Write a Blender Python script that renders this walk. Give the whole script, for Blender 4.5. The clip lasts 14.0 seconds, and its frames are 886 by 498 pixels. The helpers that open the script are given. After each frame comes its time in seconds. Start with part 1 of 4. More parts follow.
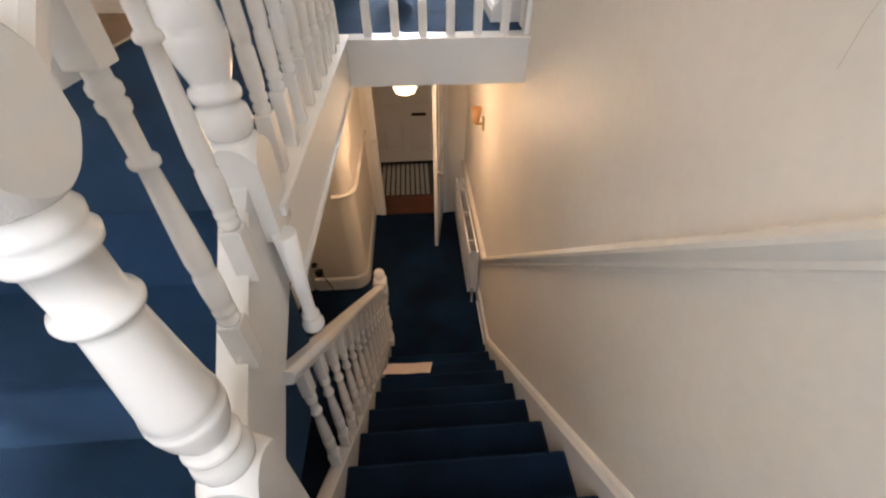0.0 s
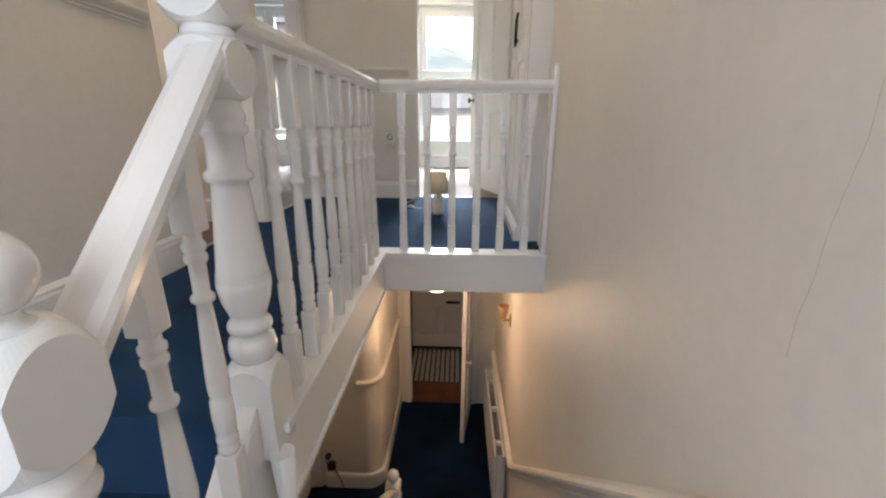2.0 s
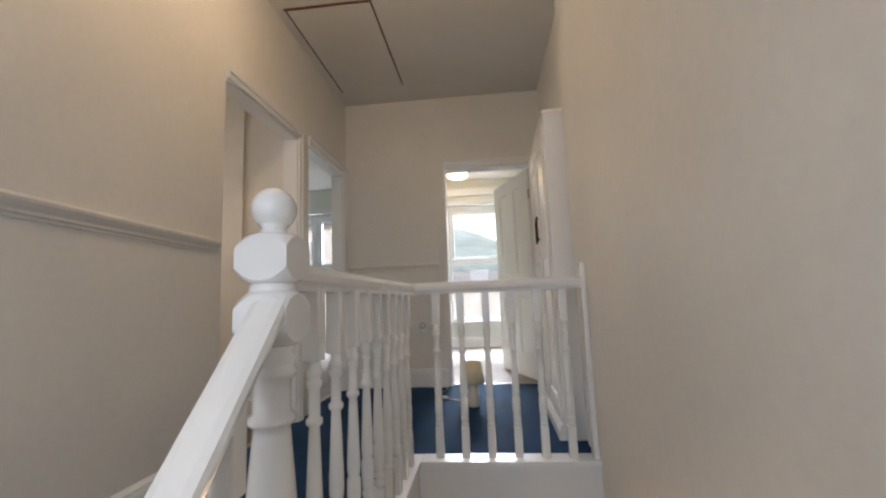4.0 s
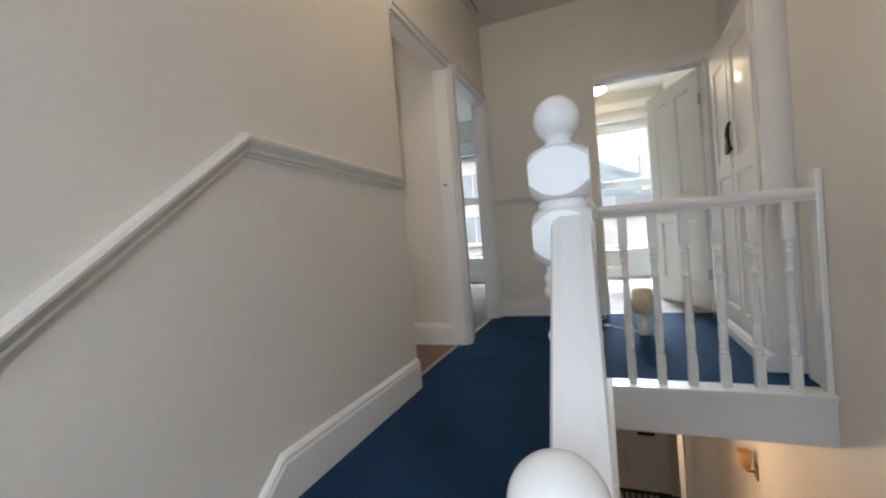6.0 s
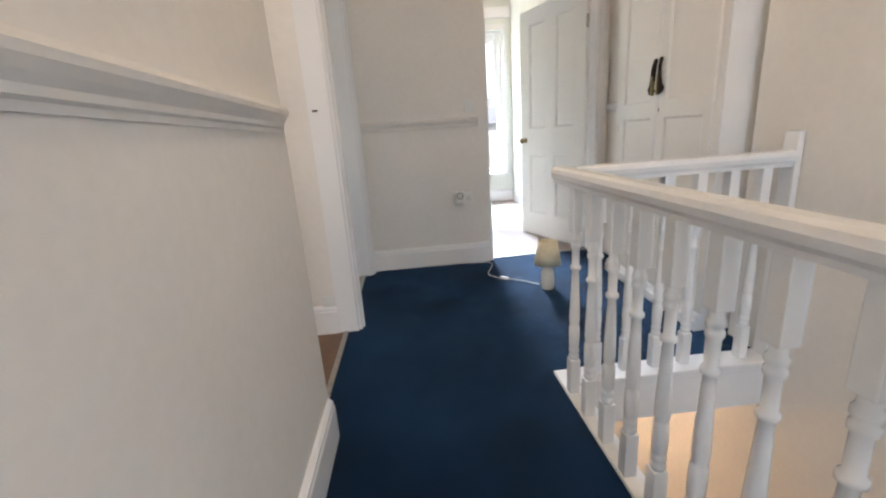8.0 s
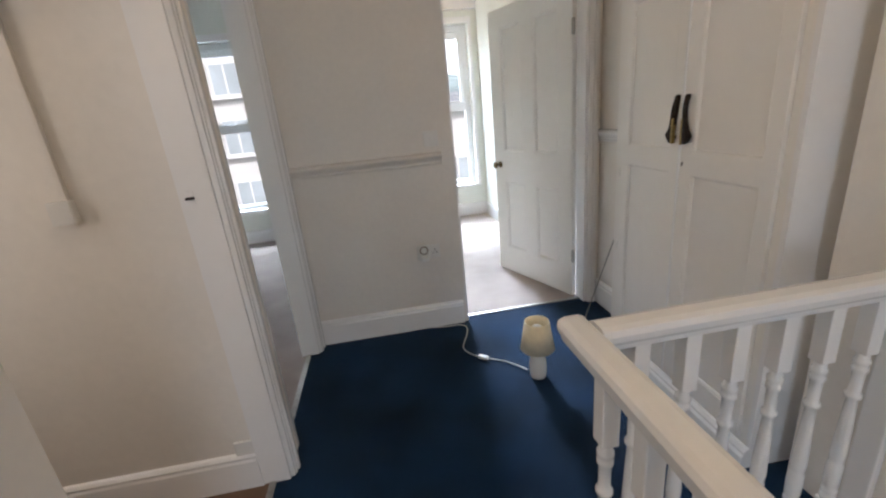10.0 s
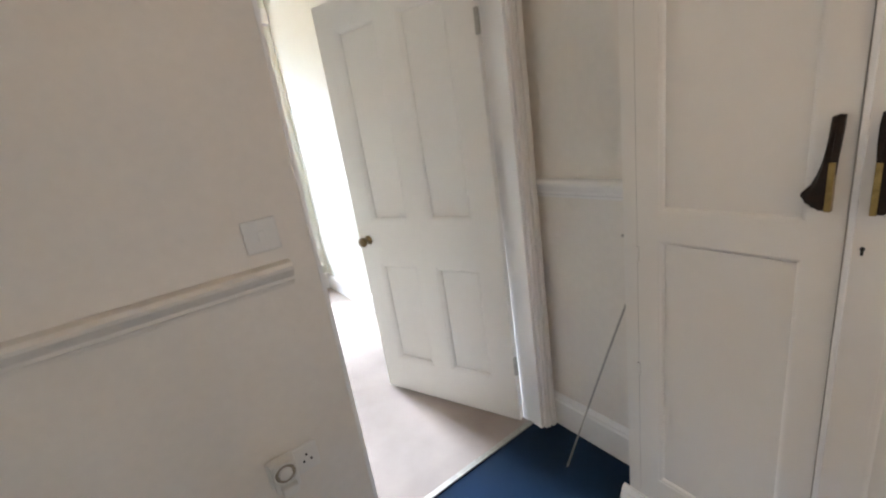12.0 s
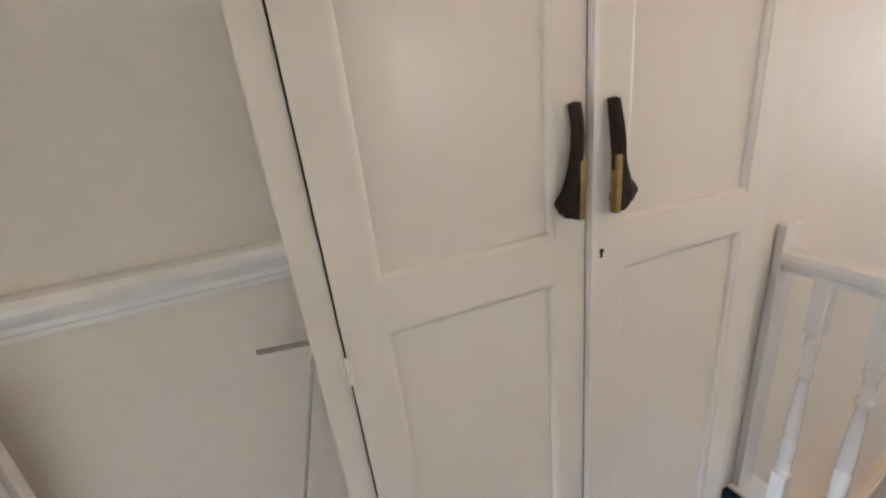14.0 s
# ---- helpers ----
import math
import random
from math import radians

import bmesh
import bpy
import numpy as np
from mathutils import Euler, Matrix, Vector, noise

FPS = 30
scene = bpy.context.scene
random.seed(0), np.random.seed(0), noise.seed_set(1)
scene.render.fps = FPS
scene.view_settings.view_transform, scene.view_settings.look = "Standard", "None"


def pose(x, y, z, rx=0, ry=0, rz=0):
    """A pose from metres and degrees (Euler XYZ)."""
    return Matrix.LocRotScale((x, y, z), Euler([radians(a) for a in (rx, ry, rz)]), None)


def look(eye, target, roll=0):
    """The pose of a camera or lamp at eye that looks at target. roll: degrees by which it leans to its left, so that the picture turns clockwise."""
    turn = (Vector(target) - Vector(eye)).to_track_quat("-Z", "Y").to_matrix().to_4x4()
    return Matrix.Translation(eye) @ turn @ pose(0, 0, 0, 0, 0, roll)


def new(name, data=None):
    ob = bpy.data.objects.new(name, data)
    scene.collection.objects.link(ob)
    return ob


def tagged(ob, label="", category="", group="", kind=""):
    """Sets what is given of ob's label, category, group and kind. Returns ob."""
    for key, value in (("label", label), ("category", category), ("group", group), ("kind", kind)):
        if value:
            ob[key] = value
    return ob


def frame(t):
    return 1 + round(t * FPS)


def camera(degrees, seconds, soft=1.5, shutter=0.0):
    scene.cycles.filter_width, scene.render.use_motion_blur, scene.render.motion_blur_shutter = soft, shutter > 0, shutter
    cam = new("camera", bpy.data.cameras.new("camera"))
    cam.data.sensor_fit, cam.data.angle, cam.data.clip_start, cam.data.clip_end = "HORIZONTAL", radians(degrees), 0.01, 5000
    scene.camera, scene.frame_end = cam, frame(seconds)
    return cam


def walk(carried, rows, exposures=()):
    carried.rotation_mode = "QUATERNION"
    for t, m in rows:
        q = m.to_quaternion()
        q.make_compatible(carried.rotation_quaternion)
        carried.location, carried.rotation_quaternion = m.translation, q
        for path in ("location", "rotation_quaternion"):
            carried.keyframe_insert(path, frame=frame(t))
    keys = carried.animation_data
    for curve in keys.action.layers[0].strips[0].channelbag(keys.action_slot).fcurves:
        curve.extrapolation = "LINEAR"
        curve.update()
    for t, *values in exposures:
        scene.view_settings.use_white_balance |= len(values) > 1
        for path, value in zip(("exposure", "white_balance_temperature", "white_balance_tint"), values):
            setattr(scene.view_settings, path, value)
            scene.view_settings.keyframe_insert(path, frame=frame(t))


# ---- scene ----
cam = camera(94.2, 14.0, soft=2.2)
PATH = [
    (0, (0.355, -0.697, 0.529), (0.457, 0.8, -0.793), -0.2),
    (0.5, (0.444, -0.669, 0.531), (0.573, 0.818, -0.8), -1.7),
    (1, (0.467, -0.657, 0.532), (0.539, 0.864, -0.765), -2.0),
    (1.5, (0.439, -0.693, 0.596), (0.42, 1.033, -0.414), -0.9),
    (1.8, (0.425, -0.684, 0.63), (0.381, 1.167, -0.127), 0.2),
    (2, (0.434, -0.709, 0.661), (0.37, 1.204, 0.079), 0.4),
    (2.3, (0.426, -0.71, 0.686), (0.365, 1.262, 0.354), 0.7),
    (2.5, (0.44, -0.713, 0.711), (0.367, 1.277, 0.528), 0.4),
    (3, (0.425, -0.707, 0.756), (0.357, 1.289, 0.854), -0.1),
    (3.2, (0.426, -0.705, 0.757), (0.349, 1.287, 0.924), -0.4),
    (5.3, (0.25, -0.723, 0.806), (-0.308, 1.178, 1.087), -3.8),
    (5.5, (0.202, -0.733, 0.791), (-0.424, 1.157, 0.981), -4.0),
    (6, (0.069, -0.734, 0.76), (-0.658, 1.129, 0.718), -4.6),
    (6.3, (-0.045, -0.701, 0.736), (-0.733, 1.169, 0.558), -5.0),
    (6.5, (-0.137, -0.657, 0.718), (-0.77, 1.224, 0.465), -5.5),
    (7, (-0.342, -0.497, 0.83), (-0.71, 1.411, 0.357), -7.2),
    (7.5, (-0.439, -0.306, 0.869), (-0.53, 1.624, 0.351), -5.0),
    (8, (-0.541, -0.06, 1.001), (-0.406, 1.863, 0.468), -4.0),
    (8.2, (-0.549, 0.017, 1.062), (-0.353, 1.927, 0.503), -3.6),
    (10.3, (-0.351, 0.839, 1.352), (-0.097, 2.722, 0.729), -6.0),
    (10.5, (-0.353, 0.984, 1.371), (-0.067, 2.876, 0.79), -5.8),
    (11, (-0.329, 1.339, 1.387), (0.118, 3.216, 0.859), -5.8),
    (11.5, (-0.309, 1.66, 1.386), (0.404, 3.45, 0.851), -7.5),
    (12, (-0.256, 1.953, 1.391), (0.814, 3.547, 0.831), -8.8),
    (12.5, (-0.092, 2.193, 1.372), (1.322, 3.484, 0.797), -9.0),
    (13, (0.063, 2.368, 1.367), (1.797, 3.119, 0.712), -8.2),
    (13.5, (0.188, 2.517, 1.374), (2.049, 2.532, 0.641), -7.0),
    (14, (0.268, 2.592, 1.337), (2.03, 1.946, 0.645), -6.8),
]
EXPOSURES = [
    (0, 1.15, 6950, 19), (1, 1.1, 6950, 19), (1.5, 1.0, 6950, 19), (2, 0.72, 6550, 18), (3, 0.45, 6650, 18),
    (5.3, 0.42, 6230, 16), (6.0, 0.45, 6130, 15), (6.5, 0.65, 6080, 15), (7, 0.85, 6180, 16), (8, 1.1, 6100, 17),
    (10.3, 0.55, 6200, 18), (11, 0.68, 6300, 18), (12, 0.82, 6400, 19), (12.5, 0.82, 6450, 19), (13.0, 0.82, 6450, 19),
    (13.5, 1.1, 6450, 20), (14, 1.15, 6450, 20),
]
walk(cam, [(t, look(eye, target, roll)) for t, eye, target, roll in PATH], EXPOSURES)

# ---- world and lights ----
world = bpy.data.worlds.new("sky_world")
scene.world = world
world.use_nodes = True
wn = world.node_tree.nodes
sky = wn.new("ShaderNodeTexSky")
sky.sky_type = "NISHITA"
sky.sun_disc = False
sky.dust_density, sky.air_density = 7.0, 0.8
sky.sun_elevation, sky.sun_rotation = radians(38), radians(150)
wn["Background"].inputs[1].default_value = 0.08
world.node_tree.links.new(sky.outputs[0], wn["Background"].inputs[0])
sun = new("sun", bpy.data.lights.new("sun", "SUN"))
sun.data.energy, sun.data.angle, sun.data.color = 2.6, radians(6), (1, 0.95, 0.88)
sun.matrix_world = look((0, 0, 0), (-0.4, 0.62, -0.75))


def area(name, at, target, w, h, watts, colour):
    d = bpy.data.lights.new(name, "AREA")
    d.shape, d.size, d.size_y, d.energy, d.color = "RECTANGLE", w, h, watts, colour
    ob = new(name, d)
    ob.matrix_world = look(at, target)
    return ob


def bulb(name, at, watts, colour, radius=0.05):
    d = bpy.data.lights.new(name, "POINT")
    d.energy, d.color, d.shadow_soft_size = watts, colour, radius
    ob = new(name, d)
    ob.location = at
    return ob


DAY = (0.75, 0.90, 1.0)
WARM = (1.0, 0.66, 0.34)
# the bright sky over the street, which stands in for the daylight of both front windows
area("daylight_front_left", (-2.4, 7.6, 3.6), (-2.4, 4.6, 0.4), 2.0, 1.0, 240, DAY)
area("daylight_front_right", (0.25, 9.4, 3.75), (0.35, 2.4, 0.0), 1.4, 0.7, 1050, DAY)
area("daylight_sky_right", (0.75, 7.1, 3.1), (-0.3, 4.4, 0.9), 1.6, 0.8, 120, DAY)
# added fill lamp that brightens the side room; no source is seen there
area("fill_side_room", (-2.46, 1.5, 1.5), (0, 1.5, 0.9), 0.6, 0.8, 5.0, (1.0, 0.92, 0.78))
area("daylight_window_back", (0.0, -1.745, 1.2), (0.35, 1.0, -1.0), 1.0, 1.4, 12, DAY)
bulb("lamp_landing", (-0.25, 0.75, 2.5), 9.5, (1.0, 0.76, 0.46))
bulb("lamp_right_room", (0.09, 5.22, 2.42), 3.5, (1.0, 0.78, 0.5))
bulb("lamp_hall", (0.29, 2.27, -0.74), 9, (1.0, 0.70, 0.42), 0.12)
bulb("lamp_hall_sconce_right", (0.79, 2.44, -0.74), 0.025, (1.0, 0.55, 0.22), 0.03)

# ---- materials ----


def mat(name, colour, rough=0.5, metal=0.0, vary=0.06, scale=6.0, grain=180.0, bump=0.05, dist=0.002, stain=None, coat=0.0):
    m = bpy.data.materials.new(name)
    m.use_nodes = True
    nt = m.node_tree
    n, l = nt.nodes, nt.links
    b = n["Principled BSDF"]
    b.inputs["Metallic"].default_value = metal
    b.inputs["Coat Weight"].default_value = coat
    geo = n.new("ShaderNodeNewGeometry")
    big = n.new("ShaderNodeTexNoise")
    big.inputs["Scale"].default_value, big.inputs["Detail"].default_value = scale, 6
    fine = n.new("ShaderNodeTexNoise")
    fine.inputs["Scale"].default_value, fine.inputs["Detail"].default_value = grain, 3
    for t in (big, fine):
        l.new(geo.outputs["Position"], t.inputs["Vector"])
    lo = tuple(c * (1 - vary) for c in colour)
    hi = tuple(min(1, c * (1 + vary)) for c in colour)
    ramp = n.new("ShaderNodeValToRGB")
    ramp.color_ramp.elements[0].position, ramp.color_ramp.elements[1].position = 0.3, 0.7
    ramp.color_ramp.elements[0].color, ramp.color_ramp.elements[1].color = (*lo, 1), (*(stain or hi), 1)
    l.new(big.outputs["Fac"], ramp.inputs["Fac"])
    mix = n.new("ShaderNodeMix")
    mix.data_type = "RGBA"
    mix.blend_type = "MULTIPLY"
    mix.inputs["Factor"].default_value = 1.0
    fr = n.new("ShaderNodeMapRange")
    fr.inputs["To Min"].default_value, fr.inputs["To Max"].default_value = 1 - vary * 1.2, 1 + vary * 0.6
    l.new(fine.outputs["Fac"], fr.inputs["Value"])
    l.new(ramp.outputs["Color"], mix.inputs["A"])
    l.new(fr.outputs["Result"], mix.inputs["B"])
    l.new(mix.outputs["Result"], b.inputs["Base Color"])
    rr = n.new("ShaderNodeMapRange")
    rr.inputs["To Min"].default_value, rr.inputs["To Max"].default_value = max(0.02, rough - 0.03), min(1, rough + 0.03)
    l.new(big.outputs["Fac"], rr.inputs["Value"])
    l.new(rr.outputs["Result"], b.inputs["Roughness"])
    bm_ = n.new("ShaderNodeBump")
    bm_.inputs["Strength"].default_value, bm_.inputs["Distance"].default_value = bump, dist
    l.new(fine.outputs["Fac"], bm_.inputs["Height"])
    l.new(bm_.outputs["Normal"], b.inputs["Normal"])
    return m


M_WALL = mat("wall_cream_emulsion", (0.75, 0.71, 0.655), 0.5, vary=0.05, scale=1.3, grain=34, bump=0.22, dist=0.003)
M_CEIL = mat("ceiling_paint", (0.72, 0.68, 0.62), 0.7, vary=0.03, scale=2, grain=60, bump=0.1)
M_GLOSS = mat("white_gloss_paint", (0.83, 0.82, 0.81), 0.25, vary=0.015, scale=3, grain=40, bump=0.08, coat=0.2)
M_DOOR = mat("cream_gloss_paint", (0.78, 0.75, 0.705), 0.33, vary=0.02, scale=1.5, grain=24, bump=0.07, coat=0.12)
M_CARPET = mat("blue_carpet", (0.0030, 0.0175, 0.050), 0.92, vary=0.75, scale=2.0, grain=900, bump=0.9, dist=0.004)


def brushed(m, sheen, scale):
    """Carpet pile that lies this way and that: its soft sheen comes and goes in hand-wide patches."""
    n, l = m.node_tree.nodes, m.node_tree.links
    b = n["Principled BSDF"]
    geo, pile, lay = n.new("ShaderNodeNewGeometry"), n.new("ShaderNodeTexNoise"), n.new("ShaderNodeMapRange")
    pile.inputs["Scale"].default_value, pile.inputs["Detail"].default_value, pile.inputs["Roughness"].default_value = scale, 5, 0.62
    lay.inputs["From Min"].default_value, lay.inputs["From Max"].default_value = 0.35, 0.68
    lay.inputs["To Min"].default_value, lay.inputs["To Max"].default_value = sheen * 0.7, sheen * 1.3
    l.new(geo.outputs["Position"], pile.inputs["Vector"])
    l.new(pile.outputs["Fac"], lay.inputs["Value"])
    l.new(lay.outputs["Result"], b.inputs["Sheen Weight"])
    b.inputs["Sheen Roughness"].default_value = 0.28
    b.inputs["Specular IOR Level"].default_value = 0.15
    b.inputs["Sheen Tint"].default_value = (0.20, 0.48, 0.92, 1)


brushed(M_CARPET, 0.34, 3.2)
M_GREY_CARPET = mat("taupe_carpet", (0.36, 0.30, 0.27), 0.95, vary=0.12, scale=4, grain=700, bump=0.8, dist=0.004)
M_BROWN = mat("brown_vinyl_floor", (0.16, 0.09, 0.05), 0.5, vary=0.2, scale=8, grain=120)
M_WOOD = mat("red_brown_wood", (0.17, 0.05, 0.022), 0.4, vary=0.25, scale=7, grain=90)
M_DARK = mat("dark_bronze", (0.018, 0.0095, 0.005), 0.55, metal=0.0, vary=0.4, scale=60, grain=260, bump=0.5)
M_DARK.node_tree.nodes["Principled BSDF"].inputs["Specular IOR Level"].default_value = 0.22
M_BRASS = mat("aged_brass", (0.36, 0.25, 0.09), 0.38, metal=0.85, vary=0.25, scale=60, grain=300, bump=0.2)
M_STEEL = mat("grey_steel", (0.42, 0.40, 0.37), 0.4, metal=0.8, vary=0.15, scale=50, grain=200)
M_PLASTIC = mat("white_plastic", (0.72, 0.71, 0.68), 0.35, vary=0.02, scale=20, grain=100)
M_SHADE = mat("cream_fabric_shade", (0.78, 0.68, 0.48), 0.85, vary=0.06, scale=30, grain=700, bump=0.5)
M_PAPER = mat("pale_pink_paper", (0.80, 0.66, 0.60), 0.7, vary=0.04, scale=12, grain=90)
M_BLACK = mat("black_gap", (0.012, 0.011, 0.010), 0.8, vary=0.2)
M_TILE_W = mat("white_floor_tile", (0.62, 0.60, 0.55), 0.35, vary=0.1, scale=20, grain=80)
M_TILE_B = mat("black_floor_tile", (0.02, 0.02, 0.02), 0.35, vary=0.2, scale=20, grain=80)
M_UPVC = mat("white_window_frame", (0.80, 0.81, 0.82), 0.3, vary=0.02)
M_ROUGHWALL = mat("render_facade", (0.68, 0.69, 0.69), 0.85, vary=0.08, scale=1.0, grain=30)
M_MATT = mat("white_satin_paint", (0.81, 0.80, 0.78), 0.6, vary=0.02, scale=3, grain=40, bump=0.08)
M_ROOF = mat("slate_roof", (0.30, 0.32, 0.35), 0.7, vary=0.2, scale=2, grain=20)
M_HOUSEPANE = mat("house_window_glass", (0.45, 0.52, 0.57), 0.15, vary=0.2, scale=0.8)
# the haze over the far hill is mixed into this base colour
M_HILL = mat("hill_with_haze", (0.33, 0.43, 0.45), 0.95, vary=0.4, scale=0.06, grain=0.6)
M_GROUND = mat("street_ground", (0.12, 0.12, 0.12), 0.9, vary=0.2, scale=0.5, grain=12)
M_LEAF = mat("leaf_green", (0.05, 0.085, 0.03), 0.6, vary=0.4, scale=2, grain=30)
M_MIDWALL = mat("pale_green_white_wall", (0.72, 0.73, 0.67), 0.6, vary=0.03, scale=2, grain=60, bump=0.1)

M_GLASS = bpy.data.materials.new("window_glass")
M_GLASS.use_nodes = True
_g = M_GLASS.node_tree.nodes["Principled BSDF"]
_g.inputs["Transmission Weight"].default_value, _g.inputs["Roughness"].default_value, _g.inputs["IOR"].default_value = 1.0, 0.0, 1.45
_g.inputs["Base Color"].default_value = (0.95, 0.98, 0.98, 1)


def glow(name, colour, strength):
    m = bpy.data.materials.new(name)
    m.use_nodes = True
    b = m.node_tree.nodes["Principled BSDF"]
    b.inputs["Base Color"].default_value = (*colour, 1)
    b.inputs["Emission Color"].default_value = (*colour, 1)
    b.inputs["Emission Strength"].default_value = strength
    return m


M_GLOBE = glow("lit_lamp_glass", (1.0, 0.78, 0.45), 6.0)
M_SCONCE = glow("lit_sconce_glass", (0.42, 0.22, 0.09), 0.06)
M_GLOBE_HALL = glow("lit_hall_glass", (1.0, 0.80, 0.50), 1.3)

# ---- mesh helpers ----


def box(bm, x0, x1, y0, y1, z0, z1, bevel=0.0, turn=None):
    m = Matrix.Translation(((x0 + x1) / 2, (y0 + y1) / 2, (z0 + z1) / 2)) @ Matrix.Diagonal((abs(x1 - x0), abs(y1 - y0), abs(z1 - z0), 1))
    r = bmesh.ops.create_cube(bm, size=1, matrix=m)
    if bevel:
        es = list({e for v in r["verts"] for e in v.link_edges})
        bmesh.ops.bevel(bm, geom=es, offset=bevel, segments=2, affect="EDGES", profile=0.6)
    return bm


def boxes(*rows, bevel=0.0):
    bm = bmesh.new()
    for r in rows:
        box(bm, *r, bevel=bevel)
    return bm


def lathe(bm, profile, seg=20, cx=0.0, cy=0.0):
    rings = []
    for r, z in profile:
        rings.append([bm.verts.new((cx + r * math.cos(2 * math.pi * i / seg), cy + r * math.sin(2 * math.pi * i / seg), z)) for i in range(seg)])
    for a, b in zip(rings, rings[1:]):
        for i in range(seg):
            f = bm.faces.new((a[i], a[(i + 1) % seg], b[(i + 1) % seg], b[i]))
            f.smooth = True
    bm.faces.new(rings[0][::-1])
    bm.faces.new(rings[-1])
    return bm


def prism(bm, outline, axis, a, b):
    """Extrude a 2D outline along an axis from a to b."""
    def at(p, v):
        return {"x": (v, p[0], p[1]), "y": (p[0], v, p[1]), "z": (p[0], p[1], v)}[axis]
    lo = [bm.verts.new(at(p, a)) for p in outline]
    hi = [bm.verts.new(at(p, b)) for p in outline]
    n = len(outline)
    for i in range(n):
        bm.faces.new((lo[i], lo[(i + 1) % n], hi[(i + 1) % n], hi[i]))
    bm.faces.new(lo[::-1])
    bm.faces.new(hi)
    bmesh.ops.recalc_face_normals(bm, faces=bm.faces)
    return bm


def sweep(bm, section, p0, p1, side, up=None):
    """Run a moulding section (out, height) straight from p0 to p1; side is the way out of the wall; ends are cut upright."""
    p0, p1, side = Vector(p0), Vector(p1), Vector(side)
    ends = []
    for p in (p0, p1):
        ends.append([bm.verts.new(p + side * o + Vector((0, 0, h))) for o, h in section])
    n = len(section)
    fs = []
    for i in range(n):
        fs.append(bm.faces.new((ends[0][i], ends[0][(i + 1) % n], ends[1][(i + 1) % n], ends[1][i])))
    fs.append(bm.faces.new(ends[0][::-1]))
    fs.append(bm.faces.new(ends[1]))
    bmesh.ops.recalc_face_normals(bm, faces=fs)
    return bm


def mesh_of(name, bm, material):
    me = bpy.data.meshes.new(name)
    bmesh.ops.recalc_face_normals(bm, faces=bm.faces)
    bm.to_mesh(me)
    bm.free()
    me.materials.append(material)
    return me


def part(name, bm, material, parent, label=""):
    ob = new(name, mesh_of(name, bm, material))
    ob.parent = parent
    return tagged(ob, label) if label else ob


def solid(name, bm, material, label, category, kind="structure", group=""):
    return tagged(new(name, mesh_of(name, bm, material)), label, category, group, kind)


def thing(name, label, category, at=(0, 0, 0), group="", rz=0.0):
    ob = new(name)
    ob.empty_display_size = 0.1
    ob.matrix_world = pose(*at, 0, 0, rz)
    return tagged(ob, label, category, group)

# ---- plan, in metres: landing carpet at z = 0 ----
XL, XR, XREC = -0.885, 0.903, 0.994
YB, YFAR, YFRONT = -1.75, 3.085, 5.97
CEIL, HALF, HALL = 2.72, -0.684, -2.61
WELL_Y = 1.35
RISE_UP, GO_UP, TOP_NOSE = 0.228, 0.28, 0.09
RISE_LO, GO_LO, NOSE_LO = 0.214, 0.2245, -0.495
WT = 0.10

# walls
solid("wall_left", boxes(
    (XL - WT, XL, YB, 1.21, HALL, CEIL), (XL - WT, XL, 1.21, 2.045, 1.975, CEIL), (XL - WT, XL, 1.21, 2.045, HALL, -0.01),
    (XL - WT, XL, 2.045, 2.215, HALL, CEIL), (XL - WT, XL, 2.215, 2.985, 1.985, CEIL), (XL - WT, XL, 2.215, 2.985, HALL, -0.01),
    (XL - WT, XL, 2.985, YFAR, HALL, CEIL)), M_WALL, "cream emulsion wall with two doorways", "wall")
solid("wall_far", boxes(
    (XL - WT, 0.071, YFAR, YFAR + 0.12, 0.0, CEIL), (0.071, 0.912, YFAR, YFAR + 0.12, 2.012, CEIL), (0.912, XREC + 0.1, YFAR, YFAR + 0.12, 0.0, CEIL)),
    M_WALL, "cream emulsion wall with a doorway to the small room", "wall")
solid("wall_stairwell", boxes((XR, XR + 0.2, YB, 1.60, HALL - 0.1, CEIL), (XR, XR + 0.2, 1.60, 4.9, HALL - 0.1, -0.2)), M_WALL, "tall cream emulsion stairwell wall", "wall")
solid("wall_recess", boxes((XREC, XREC + 0.1, 1.60, YFAR, -0.2, CEIL)), M_WALL, "cream wall behind the cupboard", "wall")
solid("wall_back", boxes((XL - WT, -0.5, YB - 0.1, YB, HALL, CEIL), (0.5, XR + 0.2, YB - 0.1, YB, HALL, CEIL), (-0.5, 0.5, YB - 0.1, YB, 1.9, CEIL), (-0.5, 0.5, YB - 0.1, YB, HALL, 0.5)),
      M_WALL, "cream wall behind the half landing with a window", "wall")
solid("ceiling", boxes((XL - WT, XREC + 0.1, YB - 0.1, YFAR + 0.12, CEIL, CEIL + 0.1)), M_CEIL, "cream painted ceiling above the landing", "ceiling")

# floors
solid("floor_landing", boxes((XL - WT, 0.0, TOP_NOSE - 0.02, YFAR + 0.05, -0.2, 0.0), (0.0, XREC, 1.44, YFAR + 0.05, -0.2, 0.0), (XL, 0.0, TOP_NOSE - 0.018, TOP_NOSE + 0.03, -0.27, -0.002)), M_CARPET, "dark blue carpet on the landing", "floor")
solid("floor_half_landing", boxes((XL, XR, YB, NOSE_LO, HALF - 0.2, HALF)), M_CARPET, "dark blue carpet on the half landing", "floor")
solid("ceiling_hall", boxes((-0.885, 0.004, 0.1, 4.95, -0.21, -0.201), (0.004, XR, WELL_Y + 0.02, 4.95, -0.21, -0.206)), M_CEIL, "cream hall ceiling under the landing", "ceiling")
